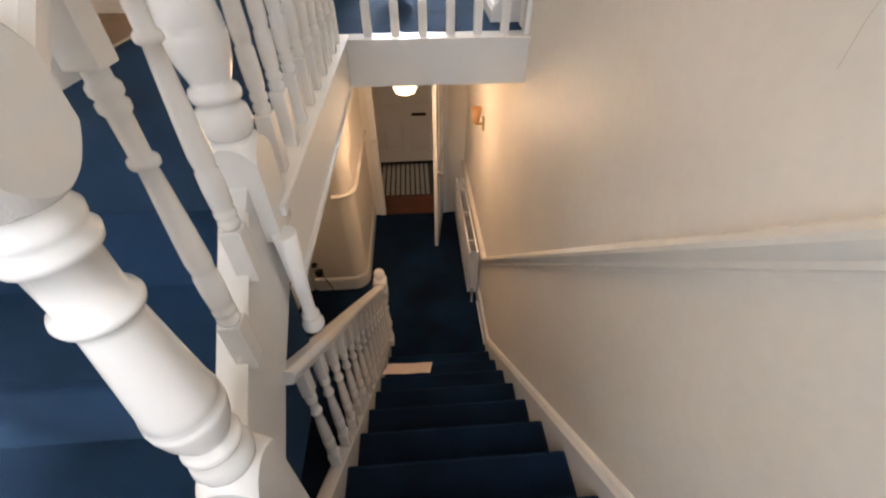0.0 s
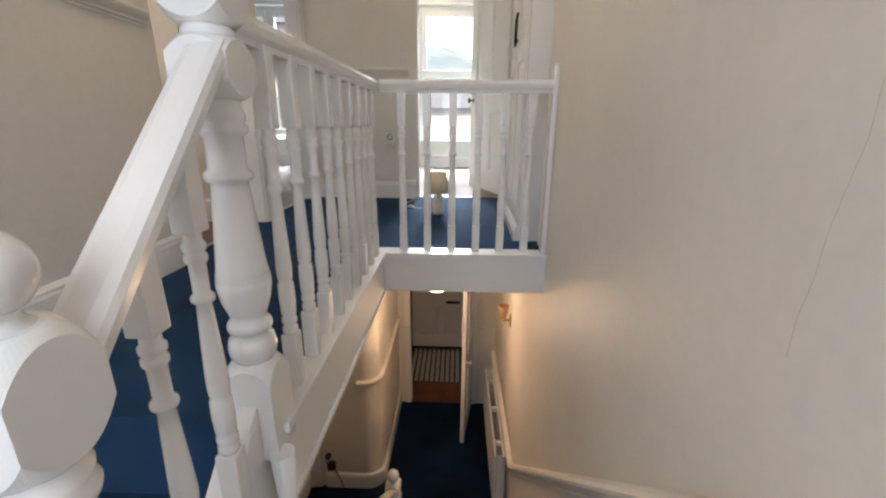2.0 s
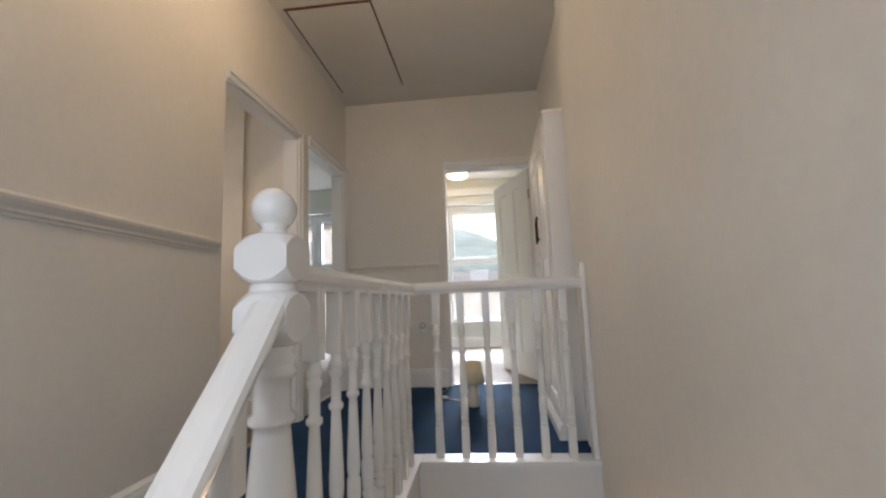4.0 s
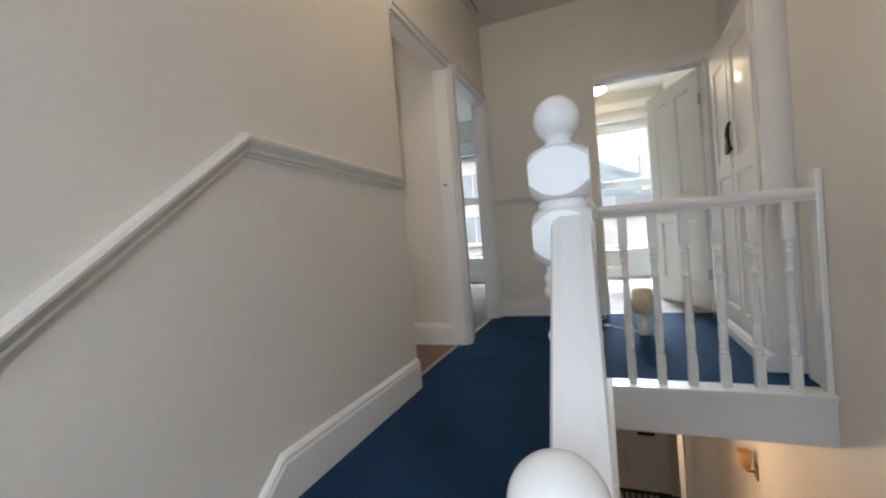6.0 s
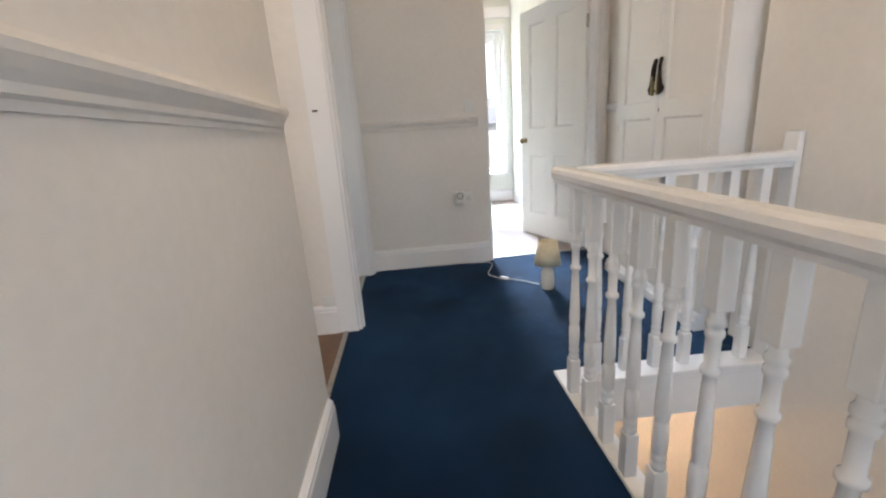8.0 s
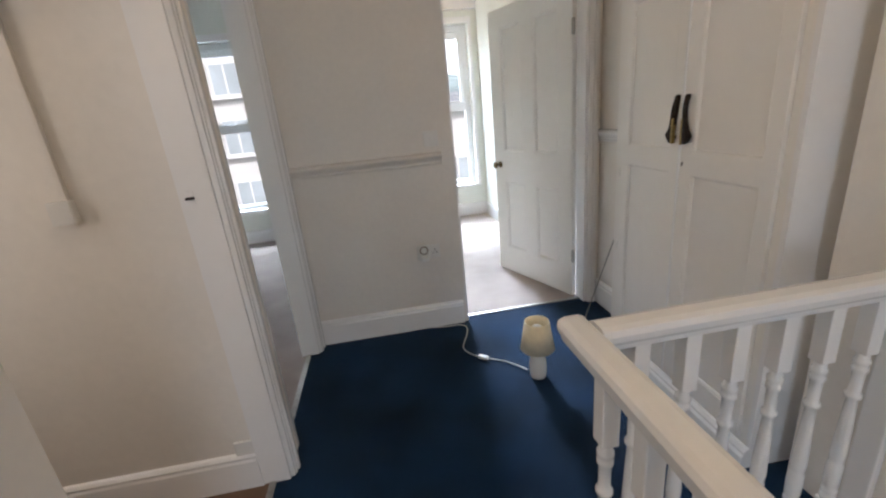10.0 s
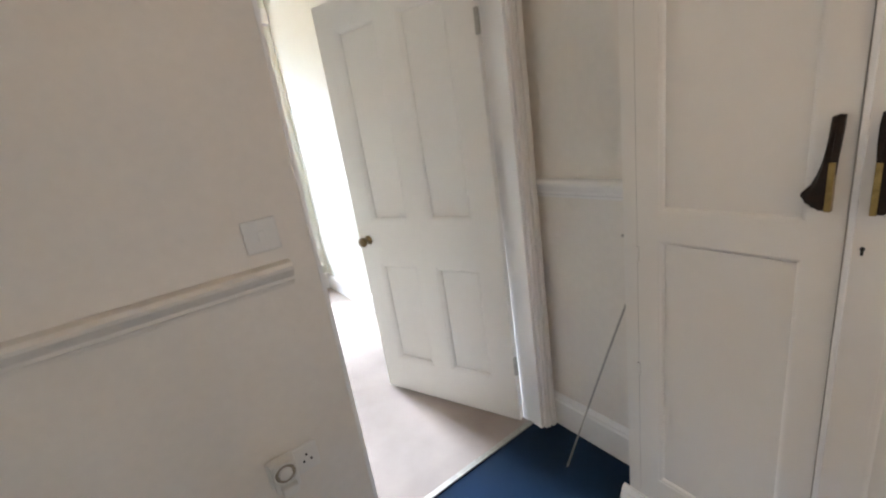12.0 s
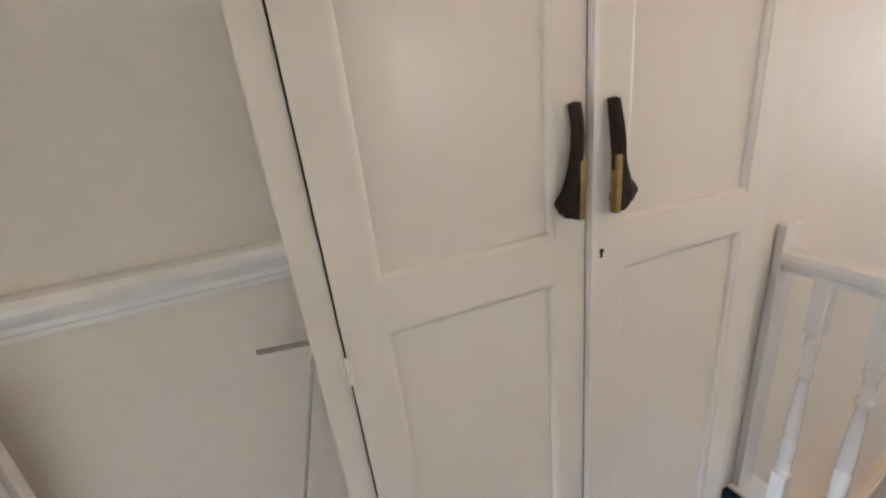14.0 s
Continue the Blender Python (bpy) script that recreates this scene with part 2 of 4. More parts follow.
solid("floor_hall", boxes((-0.885, XR, -0.5, 3.575, HALL - 0.1, HALL)), M_CARPET, "dark blue carpet in the entrance hall", "floor")

# short upper flight
for k in (1, 2):
    y1 = TOP_NOSE - GO_UP * (k - 1)
    bm = boxes((XL, 0.0, y1 - GO_UP - 0.02, y1 + 0.01, HALF, -RISE_UP * k), bevel=0.018)
    solid("stair_step", bm, M_CARPET, "carpeted step of the short upper flight", "step")
# lower flight
for k in range(1, 9):
    y0 = NOSE_LO + GO_LO * (k - 1)
    z = HALF - RISE_LO * k
    bm = boxes((0.03, 0.872, y0 - 0.03, y0 + GO_LO, z - 0.3 if k < 8 else HALL, z), bevel=0.016)
    solid("stair_step", bm, M_CARPET, "dark blue carpeted step of the lower flight", "step")

# mouldings
DADO = [(0, 0), (0.006, 0.0), (0.008, 0.010), (0.014, 0.014), (0.014, 0.024), (0.022, 0.034), (0.030, 0.046), (0.032, 0.056), (0.026, 0.066), (0.014, 0.070), (0, 0.072)]
SKIRT = [(0, 0), (0.02, 0), (0.02, 0.125), (0.016, 0.135), (0.017, 0.145), (0.009, 0.155), (0, 0.16)]


def moulding(name, section, points, side, label, material=M_GLOSS, category="trim"):
    bm = bmesh.new()
    for a, b in zip(points, points[1:]):
        sweep(bm, section, a, b, side)
    return solid(name, bm, material, label, category)


SL = 0.82
moulding("dado_rail_left", DADO, [(XL, YB, 1.048 - 0.79 * (0.185 - YB)), (XL, 0.185, 1.048), (XL, 1.165, 1.036)], (1, 0, 0), "cream painted dado rail that bends up the stair", M_WALL)
moulding("baseboard_left", [(o, h * 0.97) for o, h in SKIRT], [(XL, YB, 0.02 - SL * (0.22 - YB)), (XL, 0.22, 0.0), (XL, 1.205, 0.0)], (1, 0, 0), "white skirting board that bends up the stair")
moulding("dado_rail_far", DADO, [(XL + 0.02, YFAR, 1.045), (0.0, YFAR, 1.045)], (0, -1, 0), "cream dado rail", M_WALL)
moulding("baseboard_far", SKIRT, [(XL + 0.02, YFAR, 0.0), (0.055, YFAR, 0.0)], (0, -1, 0), "white skirting board")
moulding("dado_rail_recess", DADO, [(XREC, 2.5, 1.074), (XREC, YFAR, 1.074)], (-1, 0, 0), "white dado rail beside the cupboard")
moulding("baseboard_recess", SKIRT, [(XREC, 2.5, 0.0), (XREC, YFAR, 0.0)], (-1, 0, 0), "white skirting board beside the cupboard")
SR = 0.945
moulding("dado_rail_stairwell", [(o * 1.4, h * 1.55) for o, h in DADO], [(XR, YB, -1.975 + SR * (1.88 - YB)), (XR, 1.88, -1.975), (XR, 3.57, -1.975)], (-1, 0, 0), "cream dado rail that follows the stair down", M_WALL)
S2 = RISE_LO / GO_LO
STR = [(0, -0.30), (0.032, -0.30), (0.032, 0.075), (0.026, 0.085), (0.018, 0.10), (0, 0.105)]
moulding("stair_string_wall", STR, [(XR, NOSE_LO - 0.15, HALF + S2 * 0.15), (XR, 1.42, HALF - S2 * (1.42 - NOSE_LO))], (-1, 0, 0), "cream painted wall string of the stair")
moulding("baseboard_hall", SKIRT, [(XR, 1.42, HALL), (XR, 3.57, HALL)], (-1, 0, 0), "white hall skirting board")

# architraves

def architrave(name, axis, face, a, b, top, out, sides=(1, 1), label="white moulded architrave", w=0.075):
    """Door casing on a wall: axis x or y is the run of the wall."""
    bm = bmesh.new()

    def bar(a0, a1, z0, z1, d, off=0.0):
        f0, f1 = face + out * off, face + out * (off + d)
        if axis == "x":
            box(bm, a0, a1, min(f0, f1), max(f0, f1), z0, z1, bevel=0.004)
        else:
            box(bm, min(f0, f1), max(f0, f1), a0, a1, z0, z1, bevel=0.004)
    for s, u, sg in ((sides[0], a, -1), (sides[1], b, 1)):
        if s:
            bar(min(u, u + sg * w), max(u, u + sg * w), 0, top + w, 0.018)
            e = u + sg * w
            bar(min(e, e - sg * 0.024), max(e, e - sg * 0.024), 0, top + w, 0.012, 0.0175)
            e = u + sg * 0.012
            bar(min(e, e + sg * 0.012), max(e, e + sg * 0.012), 0, top + 0.012, 0.006, 0.0175)
    bar(a - (w if sides[0] else 0), b + (w if sides[1] else 0), top, top + w, 0.017)
    bar(a - (w if sides[0] else 0), b + (w if sides[1] else 0), top + w - 0.024, top + w, 0.011, 0.0165)
    return solid(name, bm, M_GLOSS, label, "trim")


architrave("trim_door_1", "y", XL, 1.21, 2.045, 1.975, 1, (0, 1), w=0.055)
architrave("trim_door_2", "y", XL, 2.215, 2.985, 1.985, 1, (0, 1))
architrave("trim_door_3", "x", YFAR, 0.071, 0.912, 2.012, -1, (0, 1), w=0.055)
solid("jamb_door_2", boxes((XL - WT - 0.002, XL + 0.001, 2.205, 2.215 + 0.012, 0, 1.985), (XL - WT - 0.002, XL + 0.001, 2.973, 2.987, 0, 1.985), (XL - WT - 0.002, XL + 0.001, 2.227, 2.973, 1.973, 1.987)), M_GLOSS, "white painted door lining", "trim")
solid("jamb_door_3", boxes((0.896, 0.914, YFAR - 0.001, YFAR + 0.125, 0, 2.012), (0.070, 0.082, YFAR - 0.002, YFAR + 0.125, 0, 2.012), (0.082, 0.896, YFAR - 0.001, YFAR + 0.125, 1.997, 2.014)), M_GLOSS, "white painted door lining", "trim")
solid("jamb_door_1", boxes((XL - WT - 0.002, XL + 0.001, 2.033, 2.046, 0, 1.975), (XL - WT - 0.002, XL + 0.001, 1.209, 2.033, 1.963, 1.977)), M_GLOSS, "white painted door lining", "trim")

# threshold strips
solid("threshold_door_2", boxes((XL - 0.075, XL - 0.05, 2.227, 2.973, 0.0, 0.006)), M_STEEL, "bright metal carpet strip in the doorway", "trim")
solid("threshold_door_3", boxes((0.082, 0.896, YFAR + 0.05, YFAR + 0.075, 0.0, 0.006)), M_STEEL, "bright metal carpet strip in the doorway", "trim")
solid("threshold_door_1", boxes((XL - 0.08, XL - 0.055, 1.215, 2.033, 0.0, 0.006)), M_STEEL, "metal carpet strip in the doorway", "trim")

# rooms beyond
solid("floor_left_room", boxes((-4.2, XL - 0.06, 2.1, YFRONT, -0.2, 0.001)), M_GREY_CARPET, "worn taupe carpet in the left front room", "floor")
solid("floor_right_room", boxes((-0.62, 1.0, YFAR + 0.06, YFRONT, -0.2, 0.001)), M_GREY_CARPET, "worn taupe carpet in the small front room", "floor")
solid("wall_room_divide", boxes((-0.74, -0.62, YFAR + 0.12, YFRONT, 0, CEIL)), M_MIDWALL, "pale wall between the front rooms", "wall")
solid("wall_right_room", boxes((0.998, 1.16, YFAR + 0.121, YFRONT, 0, CEIL)), M_MIDWALL, "pale wall of the small front room", "wall")
solid("wall_left_room", boxes((-4.3, -4.2, 2.0, YFRONT, 0, CEIL), (-4.2, XL - WT, 2.05, 2.15, 0, CEIL)), M_MIDWALL, "pale wall of the left front room", "wall")
WINS = ((-3.26, -1.58), (-0.185, 0.885))
WZ = (0.42, 2.31)
bm = bmesh.new()
for a, b in ((-4.3, WINS[0][0]), (WINS[0][1], WINS[1][0]), (WINS[1][1], 1.16)):
    box(bm, a, b, YFRONT, YFRONT + 0.25, -3.0, CEIL + 0.4)
for a, b in WINS:
    box(bm, a, b, YFRONT, YFRONT + 0.25, -3.0, WZ[0])
    box(bm, a, b, YFRONT, YFRONT + 0.25, WZ[1], CEIL + 0.4)
solid("wall_front", bm, M_MIDWALL, "pale front wall with two windows", "wall")
solid("ceiling_front_rooms", boxes((-4.3, XL - WT, 2.0, YFRONT, CEIL, CEIL + 0.1), (XL - WT, 1.16, YFAR + 0.12, YFRONT, CEIL, CEIL + 0.1)), M_CEIL, "pale ceiling of the front rooms", "ceiling")
# side room behind door 1
solid("floor_side_room", boxes((-2.4, XL - 0.065, 1.0, 2.04, -0.2, 0.001)), M_BROWN, "brown floor of the side room", "floor")
# the opening in the outer wall is added to hold the fill lamp
solid("wall_side_room", boxes((-2.4, XL - WT, 2.046, 2.049, 0, CEIL), (-2.5, -2.4, 0.9, 1.2, 0, CEIL), (-2.5, -2.4, 1.8, 2.05, 0, CEIL), (-2.5, -2.4, 1.2, 1.8, 0, 1.1), (-2.5, -2.4, 1.2, 1.8, 1.9, CEIL), (-2.4, XL - WT, 0.9, 1.0, 0, CEIL)), M_WALL, "cream wall of the side room with an added, unseen window opening", "wall")
solid("ceiling_side_room", boxes((-2.5, XL - WT, 0.9, 2.05, CEIL, CEIL + 0.1)), M_CEIL, "ceiling of the side room", "ceiling")
moulding("baseboard_side_room", SKIRT, [(-2.3, 2.046, 0), (XL - WT, 2.046, 0)], (0, -1, 0), "white skirting board")

# entrance hall
HX = -0.22
HY, HR = 2.32, 0.14


def arc(r, n=10):
    """Points and ways out round the hall corner, from its return face to its long face."""
    return [((HX - HR + r * math.sin(a), HY + HR - r * math.cos(a)), (math.sin(a), -math.cos(a), 0)) for a in [math.pi / 2 * i / n for i in range(n + 1)]]


def bent_moulding(name, section, path, z, label, material):
    """A moulding that follows a curved wall: path is rows of (x, y) and the way out."""
    bm = bmesh.new()
    rings = [[bm.verts.new((p[0] + o * w[0], p[1] + o * w[1], z + h)) for o, h in section] for p, w in path]
    n = len(section)
    for a, b in zip(rings, rings[1:]):
        for i in range(n):
            bm.faces.new((a[i], a[(i + 1) % n], b[(i + 1) % n], b[i]))
    bm.faces.new(rings[0][::-1])
    bm.faces.new(rings[-1])
    return solid(name, bm, material, label, "trim")


bm = bmesh.new()
prism(bm, [(-0.885, HY)] + [p for p, w in arc(HR)] + [(HX, 3.575), (-0.885, 3.575)], "z", HALL, -0.21)
solid("wall_hall_left", bm, M_WALL, "cream hall wall with a rounded corner", "wall")
solid("wall_hall_partition", boxes((HX - 0.1, -0.08, 3.575, 3.675, HALL, -0.21), (0.62, XR, 3.575, 3.675, HALL, -0.21), (-0.08, 0.62, 3.575, 3.675, HALL + 2.0, -0.21)), M_WALL, "white partition with an inner doorway", "wall")
solid("wall_vestibule", boxes((-0.4, -0.3, 3.675, 4.95, HALL, -0.21), (-0.4, XR, 4.87, 4.97, HALL, -0.21)), M_WALL, "pale vestibule wall", "wall")
solid("wall_under_stair", boxes((-0.9, 0.9, -0.6, -0.5, HALL, -0.9)), M_WALL, "cream wall under the half landing", "wall")
bent_moulding("baseboard_hall_left", SKIRT, [((-0.74, HY), (0, -1, 0))] + arc(HR) + [((HX, 3.57), (1, 0, 0))], HALL, "white skirting board round the hall corner", M_GLOSS)
bent_moulding("dado_rail_hall", DADO, [((-0.40, HY), (0, -1, 0))] + arc(HR) + [((HX, 3.57), (1, 0, 0))], -1.53, "cream dado rail that turns the hall corner", M_WALL)
solid("trim_hall_door", boxes((-0.855, -0.78, HY - 0.02, HY - 0.001, HALL, HALL + 2.05), (-0.88, -0.855, HY - 0.03, HY - 0.001, HALL, HALL + 2.05), bevel=0.004), M_GLOSS, "cream moulded door casing in the hall", "trim")
solid("floor_vestibule", boxes((-0.3, XR, 3.575, 3.98, HALL - 0.1, HALL + 0.002)), M_WOOD, "red-brown wooden floor by the inner door", "floor")
solid("floor_vestibule_tiles", boxes((-0.3, XR, 3.98, 4.87, HALL - 0.1, HALL)), M_TILE_B, "black and white chequered tile floor", "floor")

# string and fascia round the well
STRING_T = 0.052
solid("string_landing", boxes((0.004, STRING_T, 0.05, WELL_Y + 0.02, -0.205, -0.012), (-0.004, STRING_T + 0.012, 0.05, WELL_Y + 0.09, -0.012, 0.012), bevel=0.004), M_MATT, "white painted string along the landing edge", "trim")
solid("bead_landing", boxes((STRING_T - 0.02, STRING_T + 0.009, 0.03, WELL_Y - 0.001, -0.216, -0.198), bevel=0.004), M_MATT, "white bead under the landing string", "trim")
solid("fascia_well", boxes((STRING_T, XR, WELL_Y, WELL_Y + 0.09, -0.205, -0.032), bevel=0.004), M_GLOSS, "white painted fascia over the stairwell", "trim")
solid("nosing_well", boxes((STRING_T + 0.012, XR, WELL_Y - 0.016, WELL_Y + 0.094, -0.010, 0.012), bevel=0.004), M_GLOSS, "white nosing board under the balusters", "trim")
solid("cove_well", boxes((STRING_T, XR, WELL_Y - 0.008, WELL_Y + 0.02, -0.032, -0.010), bevel=0.004), M_GLOSS, "white moulding under the nosing board", "trim")
bm = bmesh.new()
prism(bm, [(0.07, 0.04), (0.07, -0.205), (-0.14, -0.335), (-0.62, HALF - 0.06), (-0.62, -0.46), (-0.02, 0.068), (0.03, 0.10)], "x", -0.026, 0.020)
prism(bm, [(-0.03, 0.059), (-0.60, -0.443), (-0.60, -0.453), (-0.03, 0.049)], "x", -0.032, 0.026)
solid("string_upper_flight", bm, M_GLOSS, "white painted string of the short upper flight", "trim")
bm = bmesh.new()
prism(bm, [(NOSE_LO + 0.1, HALF - S2 * 0.1 + 0.04), (1.62, HALF - S2 * (1.62 - NOSE_LO) + 0.04), (1.62, HALL), (1.45, HALL), (NOSE_LO + 0.1, HALF - S2 * 0.1 - 0.30)], "x", -0.012, 0.036)
solid("string_lower_flight", bm, M_GLOSS, "cream painted string of the lower flight", "trim")

# ---- balustrade ----
BAL = [(0.015, 0.138), (0.0205, 0.150), (0.0205, 0.160), (0.0155, 0.166), (0.0205, 0.174), (0.0205, 0.184), (0.0165, 0.190), (0.0200, 0.198), (0.0215, 0.240), (0.0205, 0.276), (0.0165, 0.282), (0.0190, 0.290),
       (0.0205, 0.310), (0.0185, 0.37), (0.0150, 0.45), (0.0130, 0.494), (0.0195, 0.499), (0.0205, 0.505), (0.0195, 0.511), (0.0140, 0.516), (0.0145, 0.575), (0.0190, 0.582), (0.0190, 0.592), (0.0150, 0.597),
       (0.0195, 0.604), (0.0195, 0.614), (0.0150, 0.620), (0.0150, 0.650)]


def baluster_mesh(length, drop=0.0, name="baluster"):
    """A turned baluster with square ends; drop is how far its ends fall over its own width, for raked rails."""
    bm = bmesh.new()
    s = length / 0.80
    h = 0.0190
    lathe(bm, [(r * 0.92, z * s) for r, z in BAL], 18)
    for z0, z1 in ((-0.0, 0.142 * s), (0.636 * s, length)):
        box(bm, -h, h, -h, h, z0, z1, bevel=0.003)
    bmesh.ops.remove_doubles(bm, verts=bm.verts, dist=1e-5)
    return mesh_of(name, bm, M_GLOSS)


B_LEVEL = baluster_mesh(0.80)
B_SHORT = baluster_mesh(0.676, name="short_baluster")


def add_baluster(parent, at, me=B_LEVEL):
    ob = new("baluster", me)
    ob.parent = parent
    ob.location = at
    return ob


def notched_block(bm, h, z0, z1):
    """A square newel block turned down at both ends, so that each flat face ends in a crisp curve."""
    seg, rows, reach = 72, 6, 0.345 * (z1 - z0)
    cols = []
    for q in range(seg):
        a = 2 * math.pi * q / seg + math.pi / 4
        r = h / max(abs(math.cos(a)), abs(math.sin(a)))
        end = reach * ((r / h - 0.74) / 0.72) ** (1 / 0.6)
        foot = [(h * (0.74 + 0.72 * (end * i / rows / reach) ** 0.6), end * i / rows) for i in range(rows)] + [(r, end)]
        line = [(p, z0 + d) for p, d in foot] + [(p, z1 - d) for p, d in foot[::-1]]
        cols.append([bm.verts.new((p * math.cos(a), p * math.sin(a), z)) for p, z in line])
    for a, b in zip(cols, cols[1:] + cols[:1]):
        for i in range(len(a) - 1):
            bm.faces.new((a[i], b[i], b[i + 1], a[i + 1]))
    bm.faces.new([c[0] for c in cols][::-1])
    bm.faces.new([c[-1] for c in cols])
    return bm


def ball(bm, r, z):
    lathe(bm, [(max(0.001, r * math.sin(math.pi * i / 16)), z - r * math.cos(math.pi * i / 16)) for i in range(17)], 24)


def newel(at, label, base=-0.10, pendant=False, single=False, group="stair newels"):
    up = 0.072 if single else 0.0
    t = thing("newel_post", label, "newel post", at, group)
    bm = bmesh.new()
    ball(bm, 0.043, 0.956)
    part("ball_finial", bm, M_GLOSS, t)
    bm = bmesh.new()
    lathe(bm, [(0.036, 0.900), (0.030, 0.906), (0.024, 0.912), (0.023, 0.918), (0.030, 0.924)], 24)
    part("collar", bm, M_GLOSS, t)
    bm = bmesh.new()
    notched_block(bm, 0.051, 0.758 if single else 0.808, 0.905)
    part("upper_block", bm, M_GLOSS, t)
    if not single:
        bm = bmesh.new()
        lathe(bm, [(0.036, 0.785), (0.043, 0.792), (0.044, 0.799), (0.038, 0.812)], 24)
        notched_block(bm, 0.051, 0.690, 0.795)
        part("rail_block", bm, M_GLOSS, t)
    bm = bmesh.new()
    lathe(bm, [(r, z + up) for r, z in (
        (0.036, 0.165), (0.045, 0.178), (0.049, 0.198), (0.045, 0.220), (0.034, 0.232), (0.042, 0.238), (0.045, 0.248), (0.042, 0.258), (0.033, 0.264), (0.037, 0.276), (0.047, 0.305), (0.052, 0.335),
        (0.0525, 0.348), (0.0488, 0.351), (0.0518, 0.355), (0.0486, 0.359), (0.0508, 0.362), (0.0475, 0.378), (0.034, 0.532), (0.033, 0.545), (0.042, 0.550), (0.044, 0.557), (0.042, 0.563), (0.034, 0.570), (0.034, 0.628), (0.043, 0.634), (0.045, 0.644),
        (0.039, 0.652), (0.042, 0.660), (0.043, 0.669), (0.037, 0.678), (0.039, 0.688), (0.036, 0.700))], 28)
    part("turned_shaft", bm, M_GLOSS, t)
    bm = bmesh.new()
    notched_block(bm, 0.050, 0.03 + up, 0.170 + up)
    box(bm, -0.0498, 0.0498, -0.0498, 0.0498, base, 0.100 + up)
    part("base_block", bm, M_GLOSS, t)
    if pendant:
        bm = bmesh.new()
        lathe(bm, [(0.001, -0.372), (0.018, -0.369), (0.028, -0.355), (0.029, -0.340), (0.020, -0.326), (0.017, -0.320), (0.023, -0.314), (0.023, -0.306), (0.016, -0.298), (0.017, -0.25), (0.026, base + 0.02)], 20, 0.056, -0.045)
        part("pendant_drop", bm, M_GLOSS, t)
    return t


newel((0.003, 0.060, 0.008), "white gloss newel post with ball finial at the landing", -0.06, True)
newel((0.020, -0.393, -0.422), "white gloss newel post with ball finial on the short flight", -0.26, False, True)

RAIL = [(-0.022, -0.058), (0.022, -0.058), (0.024, -0.046), (0.031, -0.036), (0.034, -0.020), (0.030, -0.006), (0.016, 0.0), (-0.016, 0.0), (-0.030, -0.006), (-0.034, -0.020), (-0.031, -0.036), (-0.024, -0.046)]


def rail(name, parent, p0, p1, side):
    bm = bmesh.new()
    sweep(bm, RAIL, p0, p1, side)
    return part(name, bm, M_GLOSS, parent)


RZ = 0.86
BX = 0.020
hall_bal = thing("balustrade", "white gloss balustrade with turned balusters along the landing", "balustrade", (0, 0, 0))
rail("handrail", hall_bal, (BX - 0.010, 0.095, RZ), (BX, WELL_Y + 0.10, RZ), (1, 0, 0))
for i in range(9):
    add_baluster(hall_bal, (BX, 0.212 + 0.1345 * i, 0.012))
end_bal = thing("balustrade", "white gloss balustrade across the end of the stairwell", "balustrade", (0, 0, 0))
rail("handrail", end_bal, (BX + 0.034, WELL_Y + 0.045, RZ), (XR - 0.02, WELL_Y + 0.045, RZ), (0, 1, 0))
for i in range(6):
    add_baluster(end_bal, (0.155 + 0.1265 * i, WELL_Y + 0.045, 0.012))
part("wall_post", boxes((XR - 0.026, XR - 0.002, WELL_Y + 0.012, WELL_Y + 0.078, 0.012, 0.93), bevel=0.005), M_GLOSS, end_bal)
short_bal = thing("balustrade", "white gloss raked balustrade of the short flight", "balustrade", (0, 0, 0))
rail("handrail", short_bal, (0.034, -0.365, 0.430), (0.018, 0.022, 0.798), (1, 0, 0))
for y in (-0.103, -0.225):
    add_baluster(short_bal, (0.022, y, -0.055 + 0.89 * (y + 0.12)), B_SHORT)
low_bal = thing("balustrade", "cream painted raked balustrade of the lower flight", "balustrade", (0, 0, 0))
rail("handrail", low_bal, (0.012, -0.15, -0.305), (0.012, 1.57, -1.815), (1, 0, 0))
LB = baluster_mesh(0.70, name="lower_baluster")
for i in range(13):
    y = -0.06 + 0.125 * i
    foot = HALF - S2 * (y - NOSE_LO) + 0.03
    add_baluster(low_bal, (0.012, y, foot), LB).scale.z = (-0.473 - 0.878 * y - foot) / 0.70
newel((0.012, 1.61, -2.69), "cream painted newel post with ball finial at the stair foot", 0.08)

# ---- built-in cupboard ----
CA, CB, CH = Vector((0.820, 2.608, 0)), Vector((0.797, 1.655, 0)), 1.835
CLEN = (CB - CA).length
cup = new("cupboard")
_d = (CB - CA).normalized()
cup.matrix_world = Matrix(((_d.x, -_d.y, 0, CA.x), (_d.y, _d.x, 0, CA.y), (0, 0, 1, 0), (0, 0, 0, 1)))
tagged(cup, "tall cream painted built-in cupboard with two panelled doors", "cupboard")


def cbox(u0, u1, d0, d1, z0, z1, bevel=0.003):
    """In the cupboard's frame: u along the front from the far end, d out of the front into the landing."""
    return boxes((u0, u1, -d1, -d0, z0, z1), bevel=bevel)


